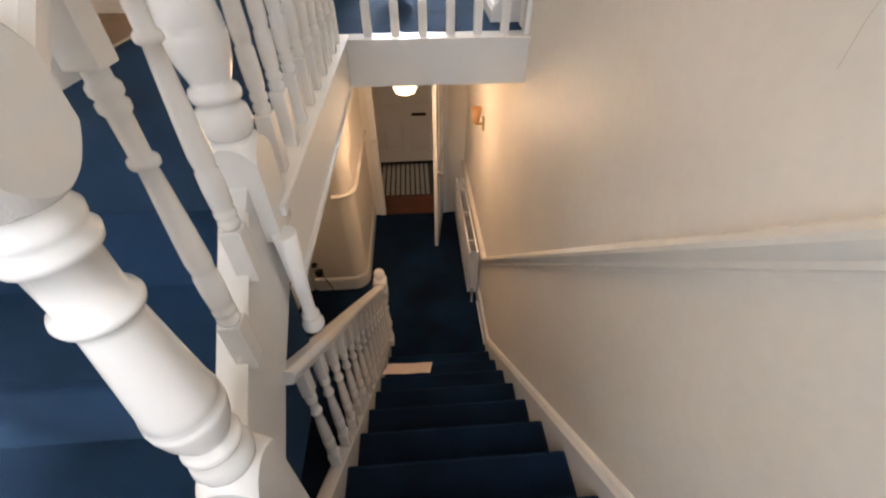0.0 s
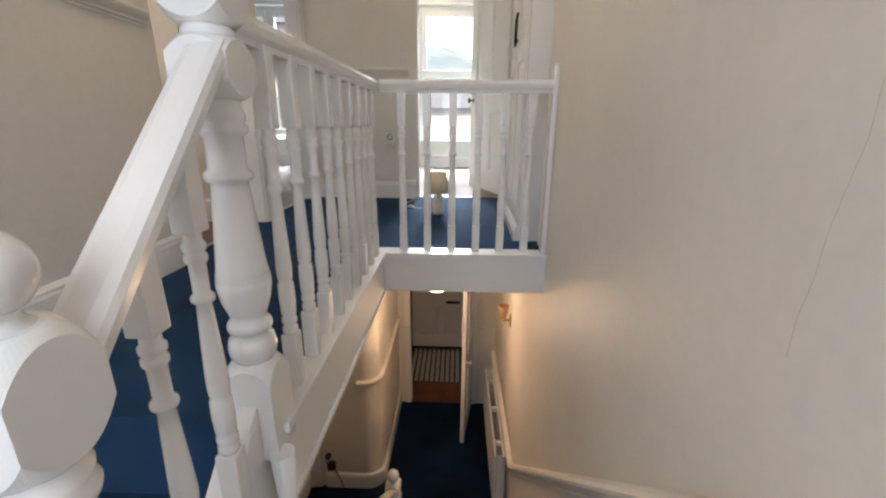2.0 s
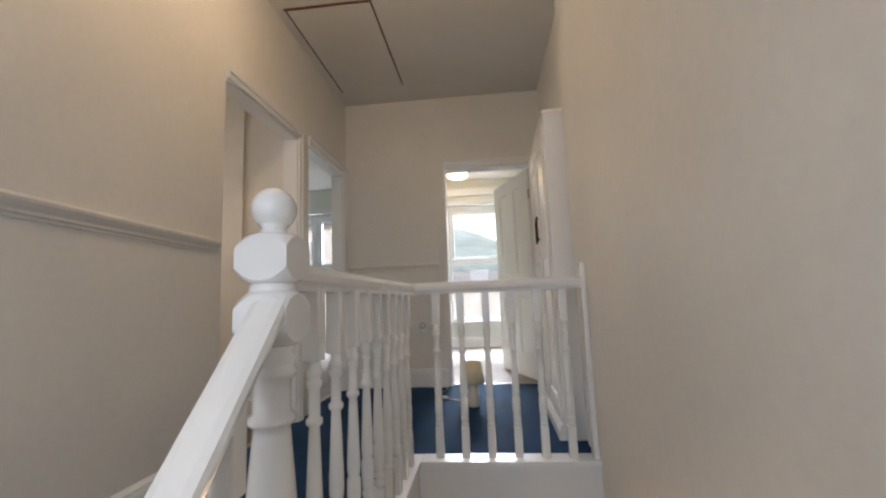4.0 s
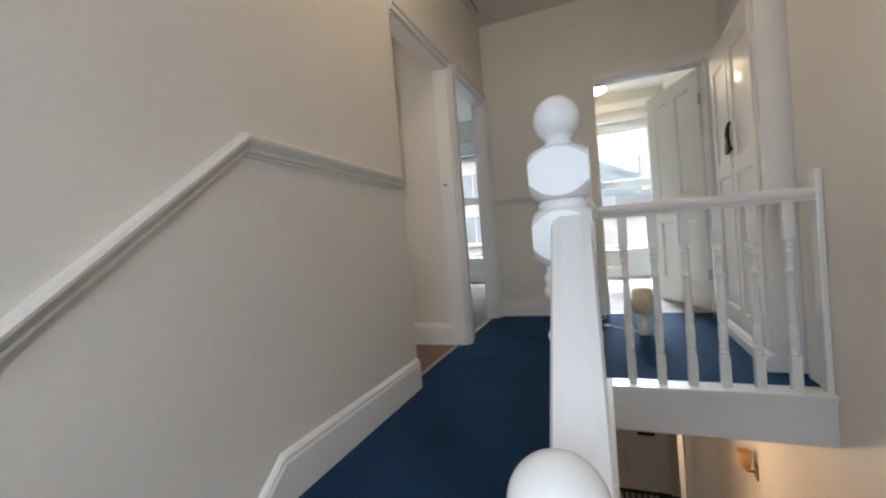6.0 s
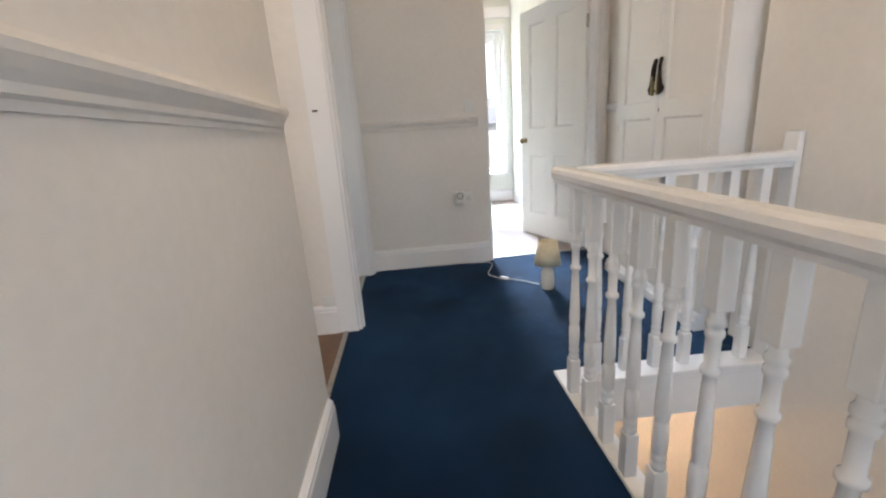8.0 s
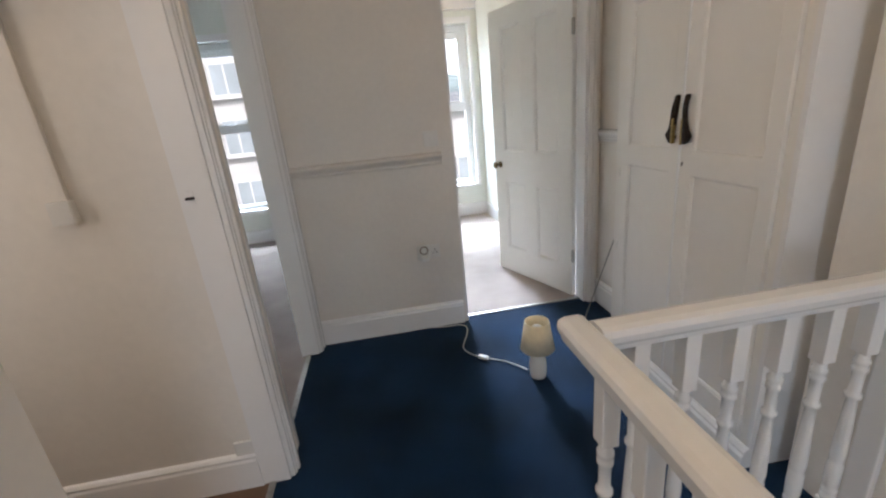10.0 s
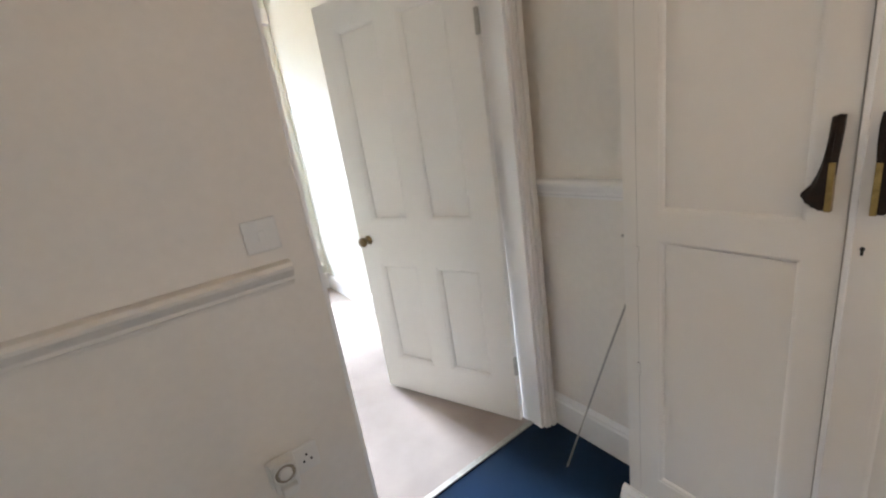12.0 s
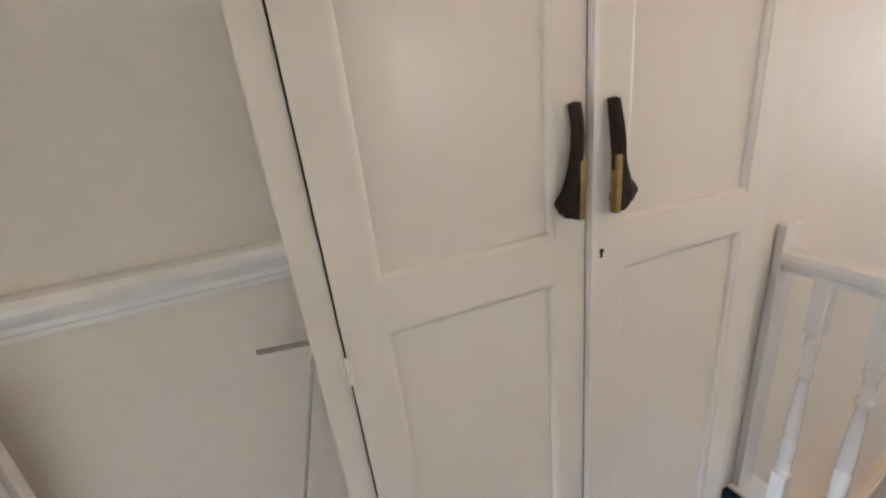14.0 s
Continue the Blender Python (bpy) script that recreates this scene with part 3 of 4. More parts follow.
U0, UM, U1 = 0.045, 0.473, 0.905
part("side_panel", boxes((0, 0.018, 0.0, 0.155, 0, CH)), M_DOOR, cup)
part("side_panel", boxes((CLEN - 0.018, CLEN, 0, 0.18, 0, CH)), M_GLOSS, cup)
part("back_panel", boxes((0.018, CLEN - 0.018, 0.10, 0.118, 0, CH)), M_DOOR, cup)
part("top_board", boxes((-0.004, CLEN + 0.006, -0.006, 0.155, CH, CH + 0.022), bevel=0.004), M_DOOR, cup)
part("face_frame", boxes((0.018, U0 - 0.003, 0.0, 0.022, 0.085, CH), (U1 + 0.003, CLEN - 0.018, 0, 0.022, 0.085, CH), (U0 - 0.003, U1 + 0.003, 0, 0.022, CH - 0.05, CH), (U0 - 0.003, U1 + 0.003, 0, 0.022, 0.0, 0.10)), M_DOOR, cup)
bm = bmesh.new()
sweep(bm, [(0, 0), (0.03, 0), (0.03, 0.05), (0.022, 0.062), (0.022, 0.07), (0.010, 0.085), (0, 0.085)], (-0.02, 0.001, 0), (CLEN + 0.0, 0.001, 0), (0, -1, 0))
part("plinth", bm, M_GLOSS, cup)


def panel_door(name, u0, u1, z0, z1, stile, panels, thick, parent, face, material, label=""):
    """A framed door leaf in the plane y = face .. face + thick with recessed panels given as (u0, u1, z0, z1)."""
    dep, w = (0.014, 0.022) if thick > 0.03 else (0.010, 0.012)
    bm = bmesh.new()
    us = sorted({u0, u1, *[p[0] for p in panels], *[p[1] for p in panels]})
    zs = sorted({z0, z1, *[p[2] for p in panels], *[p[3] for p in panels]})
    for a, b in zip(us, us[1:]):
        for c, d in zip(zs, zs[1:]):
            um, zm = (a + b) / 2, (c + d) / 2
            if any(p[0] < um < p[1] and p[2] < zm < p[3] for p in panels):
                continue
            box(bm, a, b, face, face + thick, c, d)
    bmesh.ops.remove_doubles(bm, verts=bm.verts, dist=1e-5)
    ob = part(name, bm, material, parent, label)
    for p in panels:
        pm = bmesh.new()
        box(pm, p[0], p[1], face + dep, face + thick - dep, p[2], p[3])
        part("panel", pm, material, ob)
        fm = bmesh.new()
        for side in (0, 1):
            f0 = face + dep - 0.0005 if side == 0 else face + thick - dep + 0.0005
            f1 = face + 0.0015 if side == 0 else face + thick - 0.0015
            # a rounded bead that runs from the face of the frame down to the panel
            rings = []
            for k in range(5):
                a = math.pi / 2 * k / 4
                e, y = w * math.sin(a), f1 + (f0 - f1) * (1 - math.cos(a))
                rings.append([fm.verts.new((x, y, z)) for x, z in ((p[0] + e, p[2] + e), (p[1] - e, p[2] + e), (p[1] - e, p[3] - e), (p[0] + e, p[3] - e))])
            for a, b in zip(rings, rings[1:]):
                for i in range(4):
                    fm.faces.new((a[i], a[(i + 1) % 4], b[(i + 1) % 4], b[i]))
        part("bead", fm, material, ob)
    return ob


ZD0, ZD1 = 0.105, CH - 0.055
LP = (0.195, 1.016)
UP = (1.094, 1.70)
DL, DR = -0.006, -0.014
dl = panel_door("cupboard_door", U0, UM - 0.002, ZD0, ZD1, 0, [(0.106, 0.413, *LP), (0.106, 0.413, *UP)], 0.024, cup, DL, M_DOOR)
dr = panel_door("cupboard_door", UM + 0.002, U1, ZD0, ZD1, 0, [(0.548, 0.855, *LP), (0.548, 0.855, *UP)], 0.024, cup, DR, M_DOOR)


def fan_handle(parent, sign, front, mid):
    """A dark pull like a small fan: a curved neck and a flared foot, with a brass strip along its straight edge."""
    neck = [(0.044, 1.345), (0.055, 1.347), (0.065, 1.343), (0.061, 1.325), (0.057, 1.30), (0.055, 1.27), (0.056, 1.245), (0.062, 1.222), (0.071, 1.198), (0.087, 1.178)]
    foot = [(0.088, 1.170), (0.082, 1.162), (0.079, 1.155), (0.071, 1.150), (0.066, 1.144), (0.056, 1.142), (0.048, 1.138), (0.036, 1.138), (0.032, 1.18), (0.031, 1.245), (0.033, 1.285), (0.038, 1.32)]
    bm = bmesh.new()
    o = [(mid - sign * (0.033 + (a - 0.016 * (max(0, z - 1.24) / 0.105) ** 1.4 - 0.033) * 0.86), 1.214 + (z - 1.238) * 0.86) for a, z in neck + foot]
    c = (mid - sign * 0.048, 1.208)

    def core(z):
        return 0.046 - max(0, z - 1.24) * 0.13 + max(0, 1.21 - z) * 0.1

    def off(z):
        return 0.002 + 0.010 * math.sin(math.pi / 2 * min(1, max(0, (1.306 - z) / 0.06)))
    lo = [bm.verts.new((x, front - off(z), z)) for x, z in o]
    ring = [bm.verts.new((x, front - 0.009 - off(z), z)) for x, z in o]
    top = [bm.verts.new((x + (mid - sign * core(z) - x) * 0.55, front - 0.014 - off(z), z + (c[1] - z) * 0.02)) for x, z in o]
    n = len(o)
    for a, b in ((lo, ring), (ring, top)):
        for k in range(n):
            bm.faces.new((a[k], a[(k + 1) % n], b[(k + 1) % n], b[k]))
    bm.faces.new(lo[::-1])
    bm.faces.new(top)
    for z in (1.150,):
        box(bm, mid - sign * 0.046 - 0.006, mid - sign * 0.046 + 0.006, front - 0.016, front + 0.001, z - 0.006, z + 0.006)
    h = part("door_handle", bm, M_DARK, parent, "dark bronze fan-shaped pull handle")
    part("brass_strip", boxes((mid - sign * 0.0365 - 0.005, mid - sign * 0.0365 + 0.005, front - 0.0265, front - 0.011, 1.127, 1.222), bevel=0.0015), M_BRASS, h, "aged brass strip")


# strips in the door gaps, black and grey to paint in their shade
part("gap_shade", boxes((U0 - 0.0024, U0 - 0.0002, -0.003, 0.004, ZD0, ZD1)), M_BLACK, cup, "black strip that paints the shade in the hinge gap")
part("gap_shade", boxes((UM - 0.0018, UM + 0.0018, DL + 0.001, 0.016, ZD0, ZD1)), mat("grey_gap_shade", (0.34, 0.31, 0.27), 0.7), cup)
for z in (0.945, 0.565):
    part("hinge", boxes((U0 - 0.006, U0 + 0.005, DL - 0.005, DL + 0.008, z, z + 0.045), bevel=0.002), M_DOOR, cup)
fan_handle(dl, 1, DL, UM + 0.010)
fan_handle(dr, -1, DR, UM + 0.001)
part("meeting_bead", boxes((UM + 0.003, UM + 0.013, DR - 0.0045, DR + 0.0005, ZD0, ZD1), bevel=0.002), M_GLOSS, dr, "white bead on the meeting edge")
bm = bmesh.new()
lathe(bm, [(0.004, 0), (0.004, 0.002)], 12)
bmesh.ops.rotate(bm, verts=bm.verts, matrix=Matrix.Rotation(radians(90), 3, "X"))
bmesh.ops.translate(bm, verts=bm.verts, vec=(0.500, DR - 0.0005, 1.056))
box(bm, 0.4978, 0.5022, DR - 0.0022, DR - 0.0005, 1.043, 1.055)
part("keyhole", bm, M_BLACK, dr, "small dark keyhole")

# ---- four-panel door to the small room ----
dd = Vector((0.598 - 0.893, 3.953 - 3.195, 0)).normalized()
door = new("door_3")
door.matrix_world = Matrix(((dd.x, -dd.y, 0, 0.893), (dd.y, dd.x, 0, 3.195), (0, 0, 1, 0.012), (0, 0, 0, 1)))
tagged(door, "cream painted four-panel door standing open into the small room", "door", kind="structure")
panel_door("door_leaf", 0, 0.81, 0.0, 1.975, 0, [(0.115, 0.35, 0.20, 0.76), (0.46, 0.695, 0.20, 0.76), (0.115, 0.35, 0.98, 1.86), (0.46, 0.695, 0.98, 1.86)], 0.036, door, 0.0, M_DOOR)
bm = bmesh.new()
lathe(bm, [(0.024, 0), (0.024, 0.004), (0.009, 0.006), (0.009, 0.028), (0.020, 0.034), (0.026, 0.045), (0.022, 0.057), (0.008, 0.061)], 20)
bmesh.ops.rotate(bm, verts=bm.verts, matrix=Matrix.Rotation(radians(-90), 3, "X"))
bmesh.ops.translate(bm, verts=bm.verts, vec=(0.745, 0.036, 0.885))
part("door_knob", bm, mat("tarnished_brass", (0.16, 0.11, 0.045), 0.35, metal=0.8, vary=0.25, scale=60, grain=300), door, "tarnished brass door knob")
for z in (0.25, 1.68):
    part("hinge", boxes((-0.012, 0.004, 0.026, 0.040, z, z + 0.09), bevel=0.002), M_STEEL, door)

# ---- windows ----


def window(name, x0, x1, label, mull=True, right=0.07):
    w = thing(name, label, "window", ((x0 + x1) / 2, YFRONT + 0.10, WZ[0]))
    w["kind"] = "structure"
    hw, hh = (x1 - x0) / 2, WZ[1] - WZ[0]
    f, bar = 0.072, 0.915
    part("window_frame", boxes((-hw, -hw + f, 0, 0.07, 0, hh), (hw - f, hw, 0, 0.07, 0, hh), (-hw + f, hw - f, 0, 0.07, 0, f * 0.7), (-hw + f, hw - f, 0, 0.07, hh - f, hh), (-hw + f, hw - f, 0.0, 0.07, bar, bar + 0.10), bevel=0.004), M_UPVC, w)
    mid = [0.0] if mull else []
    if mull:
        part("mullion", boxes((-0.035, 0.035, 0.002, 0.068, bar + 0.10, hh - f), bevel=0.004), M_UPVC, w)
    edges = [-hw + f] + [v for c in mid for v in (c - 0.035, c + 0.035)] + [hw - f]
    s = 0.052
    for a, b in zip(edges[::2], edges[1::2]):
        # the opening top lights have a frame of their own
        z0, z1 = bar + 0.10, hh - f
        part("casement", boxes((a + 0.004, a + s, -0.018, 0.04, z0 + 0.004, z1 - 0.004), (b - s, b - 0.004, -0.018, 0.04, z0 + 0.004, z1 - 0.004), (a + s, b - s, -0.018, 0.04, z0 + 0.004, z0 + s * 0.4), (a + s, b - s, -0.018, 0.04, z1 - s * 1.4, z1 - 0.004), bevel=0.004), M_UPVC, w)
        p = part("pane", boxes((a + s, b - s, 0.010, 0.016, z0 + s * 0.4, z1 - s * 1.4)), M_GLASS, w)
        p.visible_shadow = False
        part("window_handle", boxes(((a + b) / 2 - 0.05, (a + b) / 2 + 0.05, -0.045, -0.030, z0 + 0.008, z0 + 0.02), ((a + b) / 2 - 0.012, (a + b) / 2 + 0.012, -0.032, -0.017, z0 + 0.006, z0 + 0.024), bevel=0.002), M_UPVC, w)
    p = part("pane", boxes((-hw + f, hw - f, 0.03, 0.036, f * 0.7, bar)), M_GLASS, w)
    p.visible_shadow = False
    part("window_sill", boxes((-hw - 0.04, hw + min(0.04, right), -0.16, 0.0, -0.03, 0.0), bevel=0.005), M_GLOSS, w)
    part("window_casing", boxes((-hw - 0.07, -hw, -0.118, -0.10, 0.0, hh + 0.07), (hw, hw + right, -0.118, -0.10, 0.0, hh + 0.07), (-hw, hw, -0.118, -0.10, hh, hh + 0.07), bevel=0.004), M_GLOSS, w)


window("window_1", *WINS[0], "white framed window with two top lights in the left front room")
window("window_2", *WINS[1], "white framed window of the small front room", False, 0.04)
solid("trim_curtain_board", boxes((-0.24, 0.985, YFRONT - 0.065, YFRONT, 2.45, 2.57), bevel=0.004), M_GLOSS, "white painted board above the small front window", "trim")

# ---- table lamp on the landing floor ----
lamp = thing("table_lamp", "small table lamp with cream fabric shade on the blue carpet", "table lamp", (0.292, 2.385, 0))
bm = bmesh.new()
lathe(bm, [(0.036, 0), (0.040, 0.005), (0.043, 0.03), (0.043, 0.07), (0.039, 0.11), (0.033, 0.135), (0.020, 0.150), (0.014, 0.165), (0.012, 0.20)], 28)
part("lamp_base", bm, mat("cream_ceramic", (0.78, 0.72, 0.6), 0.25, vary=0.04), lamp, "cream ceramic base")
bm = bmesh.new()
seg = 32
rings = []
for r, z in ((0.085, 0.165), (0.060, 0.315), (0.0585, 0.315), (0.0835, 0.165)):
    rings.append([bm.verts.new((r * math.cos(2 * math.pi * i / seg), r * math.sin(2 * math.pi * i / seg), z)) for i in range(seg)])
for a, b in zip(rings, rings[1:] + rings[:1]):
    for i in range(seg):
        bm.faces.new((a[i], a[(i + 1) % seg], b[(i + 1) % seg], b[i])).smooth = True
part("shade", bm, M_SHADE, lamp, "cream fabric shade")
bulb_part = bmesh.new()
lathe(bulb_part, [(0.012, 0.195), (0.014, 0.215), (0.024, 0.24), (0.030, 0.262), (0.024, 0.285), (0.002, 0.293)], 20)
part("light_bulb", bulb_part, M_PLASTIC, lamp, "unlit pearl bulb")
bm = bmesh.new()
for a in (0, 120, 240):
    x, y = 0.060 * math.cos(radians(a)), 0.060 * math.sin(radians(a))
    prism(bm, [(x - 0.002, y - 0.002), (x + 0.002, y - 0.002), (0.002, 0.002), (-0.002, 0.002)], "z", 0.196, 0.199)
part("shade_carrier", bm, M_STEEL, lamp)

# ---- cable, plug, switch ----


def wire(name, points, radius, material, label, category, parent=None):
    cu = bpy.data.curves.new(name, "CURVE")
    cu.dimensions, cu.bevel_depth, cu.bevel_resolution, cu.resolution_u = "3D", radius, 3, 8
    sp = cu.splines.new("NURBS")
    sp.points.add(len(points) - 1)
    for p, c in zip(sp.points, points):
        p.co = (*c, 1)
    sp.use_endpoint_u, sp.order_u = True, 3
    ob = new(name, cu)
    dg = bpy.context.evaluated_depsgraph_get()
    me = bpy.data.meshes.new_from_object(ob.evaluated_get(dg))
    me.materials.clear()
    me.materials.append(material)
    bpy.data.objects.remove(ob)
    ob = new(name, me)
    if parent:
        ob.parent = parent
        return ob
    return tagged(ob, label, category)


lead = thing("lamp_cable", "white lamp cable with an inline switch on the carpet", "cable", (0, 0, 0))
wire("cord", [(-0.175, 3.062, 0.006), (-0.15, 3.055, 0.004), (-0.08, 3.04, 0.004), (0.03, 3.04, 0.004), (0.055, 2.97, 0.004), (0.0, 2.83, 0.004), (-0.035, 2.74, 0.004), (0.025, 2.65, 0.004),
              (0.065, 2.612, 0.006), (0.125, 2.585, 0.004), (0.195, 2.53, 0.004), (0.252, 2.435, 0.012)], 0.0032, M_PLASTIC, "", "", lead)
sw = boxes((-0.03, 0.03, -0.012, 0.012, 0.0, 0.02), bevel=0.006)
bmesh.ops.rotate(sw, verts=sw.verts, matrix=Matrix.Rotation(radians(-38), 3, "Z"))
bmesh.ops.translate(sw, verts=sw.verts, vec=(0.061, 2.615, 0.001))
part("inline_switch", sw, M_PLASTIC, lead)

sock = thing("wall_socket", "white double wall socket above the skirting", "socket", (-0.136, YFAR, 0.52))
part("faceplate", boxes((-0.073, 0.073, -0.010, -0.0005, -0.043, 0.043), bevel=0.003), M_PLASTIC, sock)
part("rocker", boxes((0.045, 0.055, -0.0135, -0.009, 0.012, 0.030), bevel=0.001), M_PLASTIC, sock)
for dx, dz in ((0.028, -0.008), (0.050, -0.008), (0.039, 0.012)):
    part("socket_hole", boxes((dx - 0.003, dx + 0.003, -0.0106, -0.0095, dz - 0.004, dz + 0.004)), M_BLACK, sock)
timer = thing("plug_timer", "white plug-in timer with a round dial in the socket", "timer", (-0.168, YFAR - 0.0105, 0.535))
part("timer_body", boxes((-0.034, 0.034, -0.040, 0.0, -0.055, 0.040), bevel=0.008), M_PLASTIC, timer)
for nm, prof, m in (("bezel", [(0.0335, 0), (0.0335, 0.012), (0.030, 0.014), (0.028, 0.008), (0.0275, 0)], M_PLASTIC),
                    ("dial", [(0.0274, 0.001), (0.0274, 0.009), (0.019, 0.009), (0.0185, 0.001)], mat("beige_dial", (0.30, 0.26, 0.21), 0.5, vary=0.15, scale=80)),
                    ("hub", [(0.0184, 0.001), (0.0175, 0.014), (0.014, 0.016), (0.001, 0.016)], M_PLASTIC)):
    bm = bmesh.new()
    lathe(bm, prof, 32)
    bmesh.ops.rotate(bm, verts=bm.verts, matrix=Matrix.Rotation(radians(90), 3, "X"))
    bmesh.ops.translate(bm, verts=bm.verts, vec=(0, -0.040, 0.012))
    part(nm, bm, m, timer)
part("plug", boxes((-0.022, 0.022, -0.066, -0.040, -0.052, -0.024), bevel=0.006), M_PLASTIC, timer)
switch = thing("light_switch", "white plastic light switch on the wall", "light switch", (-0.052, YFAR, 1.195))
part("faceplate", boxes((-0.043, 0.043, -0.010, -0.0005, -0.043, 0.043), bevel=0.003), M_PLASTIC, switch)
part("rocker", boxes((-0.008, 0.008, -0.0145, -0.009, -0.014, 0.014), bevel=0.002), M_PLASTIC, switch)

# loft pole with a bent hook, leaning in the recess
pole = thing("loft_pole", "thin grey metal pole with a bent hook leaning in the recess", "pole", (0, 0, 0))
wire("rod", [(0.800, 2.868, 0.003), (0.851, 2.783, 0.32), (0.902, 2.697, 0.635), (0.952, 2.612, 0.93)], 0.0035, M_STEEL, "", "", pole)
wire("hook", [(0.951, 2.616, 0.915), (0.955, 2.600, 0.950), (0.956, 2.62, 0.957), (0.957, 2.66, 0.960), (0.957, 2.698, 0.965)], 0.005, M_STEEL, "", "", pole)

# loft hatch
hatch = thing("loft_hatch", "cream loft hatch panel with dark open gaps in the ceiling", "hatch", (-0.526, 2.26, CEIL))
hatch["kind"] = "structure"
part("hatch_panel", boxes((-0.282, 0.282, -0.55, 0.50, -0.006, -0.001), bevel=0.002), M_CEIL, hatch)
part("gap", boxes((-0.298, 0.296, -0.572, -0.552, -0.005, -0.0006)), M_WOOD, hatch, "dark brown gap at the hatch edge")
part("gap", boxes((0.284, 0.294, -0.552, 0.50, -0.005, -0.0006)), M_WOOD, hatch)
part("gap", boxes((-0.292, -0.284, -0.552, 0.55, -0.004, -0.0006)), M_BLACK, hatch)

# things by door 1
box_ = thing("pull_cord_box", "white surface cable conduit with a small switch box", "switch box", (-1.312, 2.046, 1.15))
part("box", boxes((-0.032, 0.032, -0.03, -0.001, -0.035, 0.035), bevel=0.004), M_PLASTIC, box_)
part("conduit", boxes((0.006, 0.022, -0.016, -0.001, 0.035, 1.55), bevel=0.002), M_WALL, box_)
s2 = thing("wall_socket", "small white socket on the skirting in the side room", "socket", (-1.015, 2.046, 0.185))
part("faceplate", boxes((-0.04, 0.04, -0.012, -0.001, -0.03, 0.03), bevel=0.003), M_PLASTIC, s2)
latch = thing("strike_plate", "dark metal latch plate on the door lining", "latch", (-0.952, 2.033, 1.15))
part("plate", boxes((-0.010, 0.010, -0.003, -0.0005, -0.022, 0.022), bevel=0.001), M_GLOSS, latch)
part("keep", boxes((-0.012, 0.012, -0.016, -0.004, -0.004, 0.004), bevel=0.0015), M_DARK, latch)

# ---- ceiling light of the small room ----
cl = thing("ceiling_light", "lit white glass dish light with a brass gallery", "ceiling light", (0.09, 5.22, CEIL))
bm = bmesh.new()
lathe(bm, [(0.055, -0.03), (0.06, -0.022), (0.06, -0.001)], 28)
lathe(bm, [(0.042, -0.09), (0.045, -0.08), (0.03, -0.06), (0.03, -0.03)], 28)
part("gallery", bm, M_BRASS, cl)
bm = bmesh.new()
lathe(bm, [(0.02, -0.185), (0.08, -0.178), (0.13, -0.155), (0.148, -0.13), (0.14, -0.11), (0.09, -0.095), (0.045, -0.088)], 32)
part("dish", bm, M_GLOBE, cl, "lit opal glass dish")
hl = thing("ceiling_light", "lit small opal hall light on a dark bracket", "ceiling light", (0.29, 2.285, -0.21))
bm = bmesh.new()
lathe(bm, [(0.05, -0.02), (0.055, -0.012), (0.055, -0.0005)], 24)
lathe(bm, [(0.008, -0.30), (0.008, -0.02)], 12)
part("stem", bm, M_DARK, hl)
bm = bmesh.new()
lathe(bm, [(0.02, -0.39), (0.07, -0.37), (0.085, -0.34), (0.075, -0.30), (0.03, -0.27)], 28)
part("shade", bm, M_GLOBE_HALL, hl, "lit opal shade")


def sconce(x, out):
    t = thing("wall_light", "small lit wall light with an amber shade", "wall light", (x, 2.44, -0.80), "hall wall lights")
    bm = bmesh.new()
    lathe(bm, [(0.026, -0.10), (0.045, 0.02), (0.044, 0.02), (0.025, -0.10)], 20, out * 0.065)
    part("shade", bm, M_SCONCE, t, "amber glass shade")
    part("bracket", boxes((min(0, out * 0.065), max(0, out * 0.065), -0.006, 0.006, -0.12, -0.105), (min(0.001 * out, out * 0.012), max(0.001 * out, out * 0.012), -0.03, 0.03, -0.16, -0.06), bevel=0.002), M_BRASS, t)


sconce(XR, -1)

# ---- entrance hall things ----
rad = thing("radiator", "long white double panel radiator on the hall wall", "radiator", (0.84, 2.70, HALL + 0.12))
for x0 in (-0.055, 0.015):
    front, back = [], []
    for i in range(25):
        y = -0.62 + 0.05167 * i
        front += [(x0, y - 0.018), (x0 - 0.005, y - 0.012), (x0 - 0.005, y + 0.012), (x0, y + 0.018)]
    bm = bmesh.new()
    prism(bm, front + [(x0 + 0.014, 0.638), (x0 + 0.014, -0.638)], "z", 0.0, 0.52)
    part("panel", bm, M_GLOSS, rad)
part("side_grille", boxes((-0.036, 0.014, 0.622, 0.628, 0.0, 0.52)), M_GLOSS, rad)
part("side_grille", boxes((-0.036, 0.014, -0.628, -0.622, 0.0, 0.52)), M_GLOSS, rad)
for y in (-0.45, 0.0, 0.45):
    part("wall_bracket", boxes((-0.036, 0.06, y - 0.015, y + 0.015, 0.47, 0.51)), M_GLOSS, rad)
part("valve", boxes((-0.03, 0.0, -0.68, -0.632, 0.0, 0.05), bevel=0.008), M_STEEL, rad)
part("pipe", boxes((-0.022, -0.008, -0.67, -0.655, -0.12, 0.0), bevel=0.004), M_GLOSS, rad)
pipe2 = solid("hall_pipe", boxes((0.868, 0.882, 1.50, 2.02, HALL + 0.02, HALL + 0.034), bevel=0.004), M_GLOSS, "white painted heating pipe above the skirting", "pipe", "")

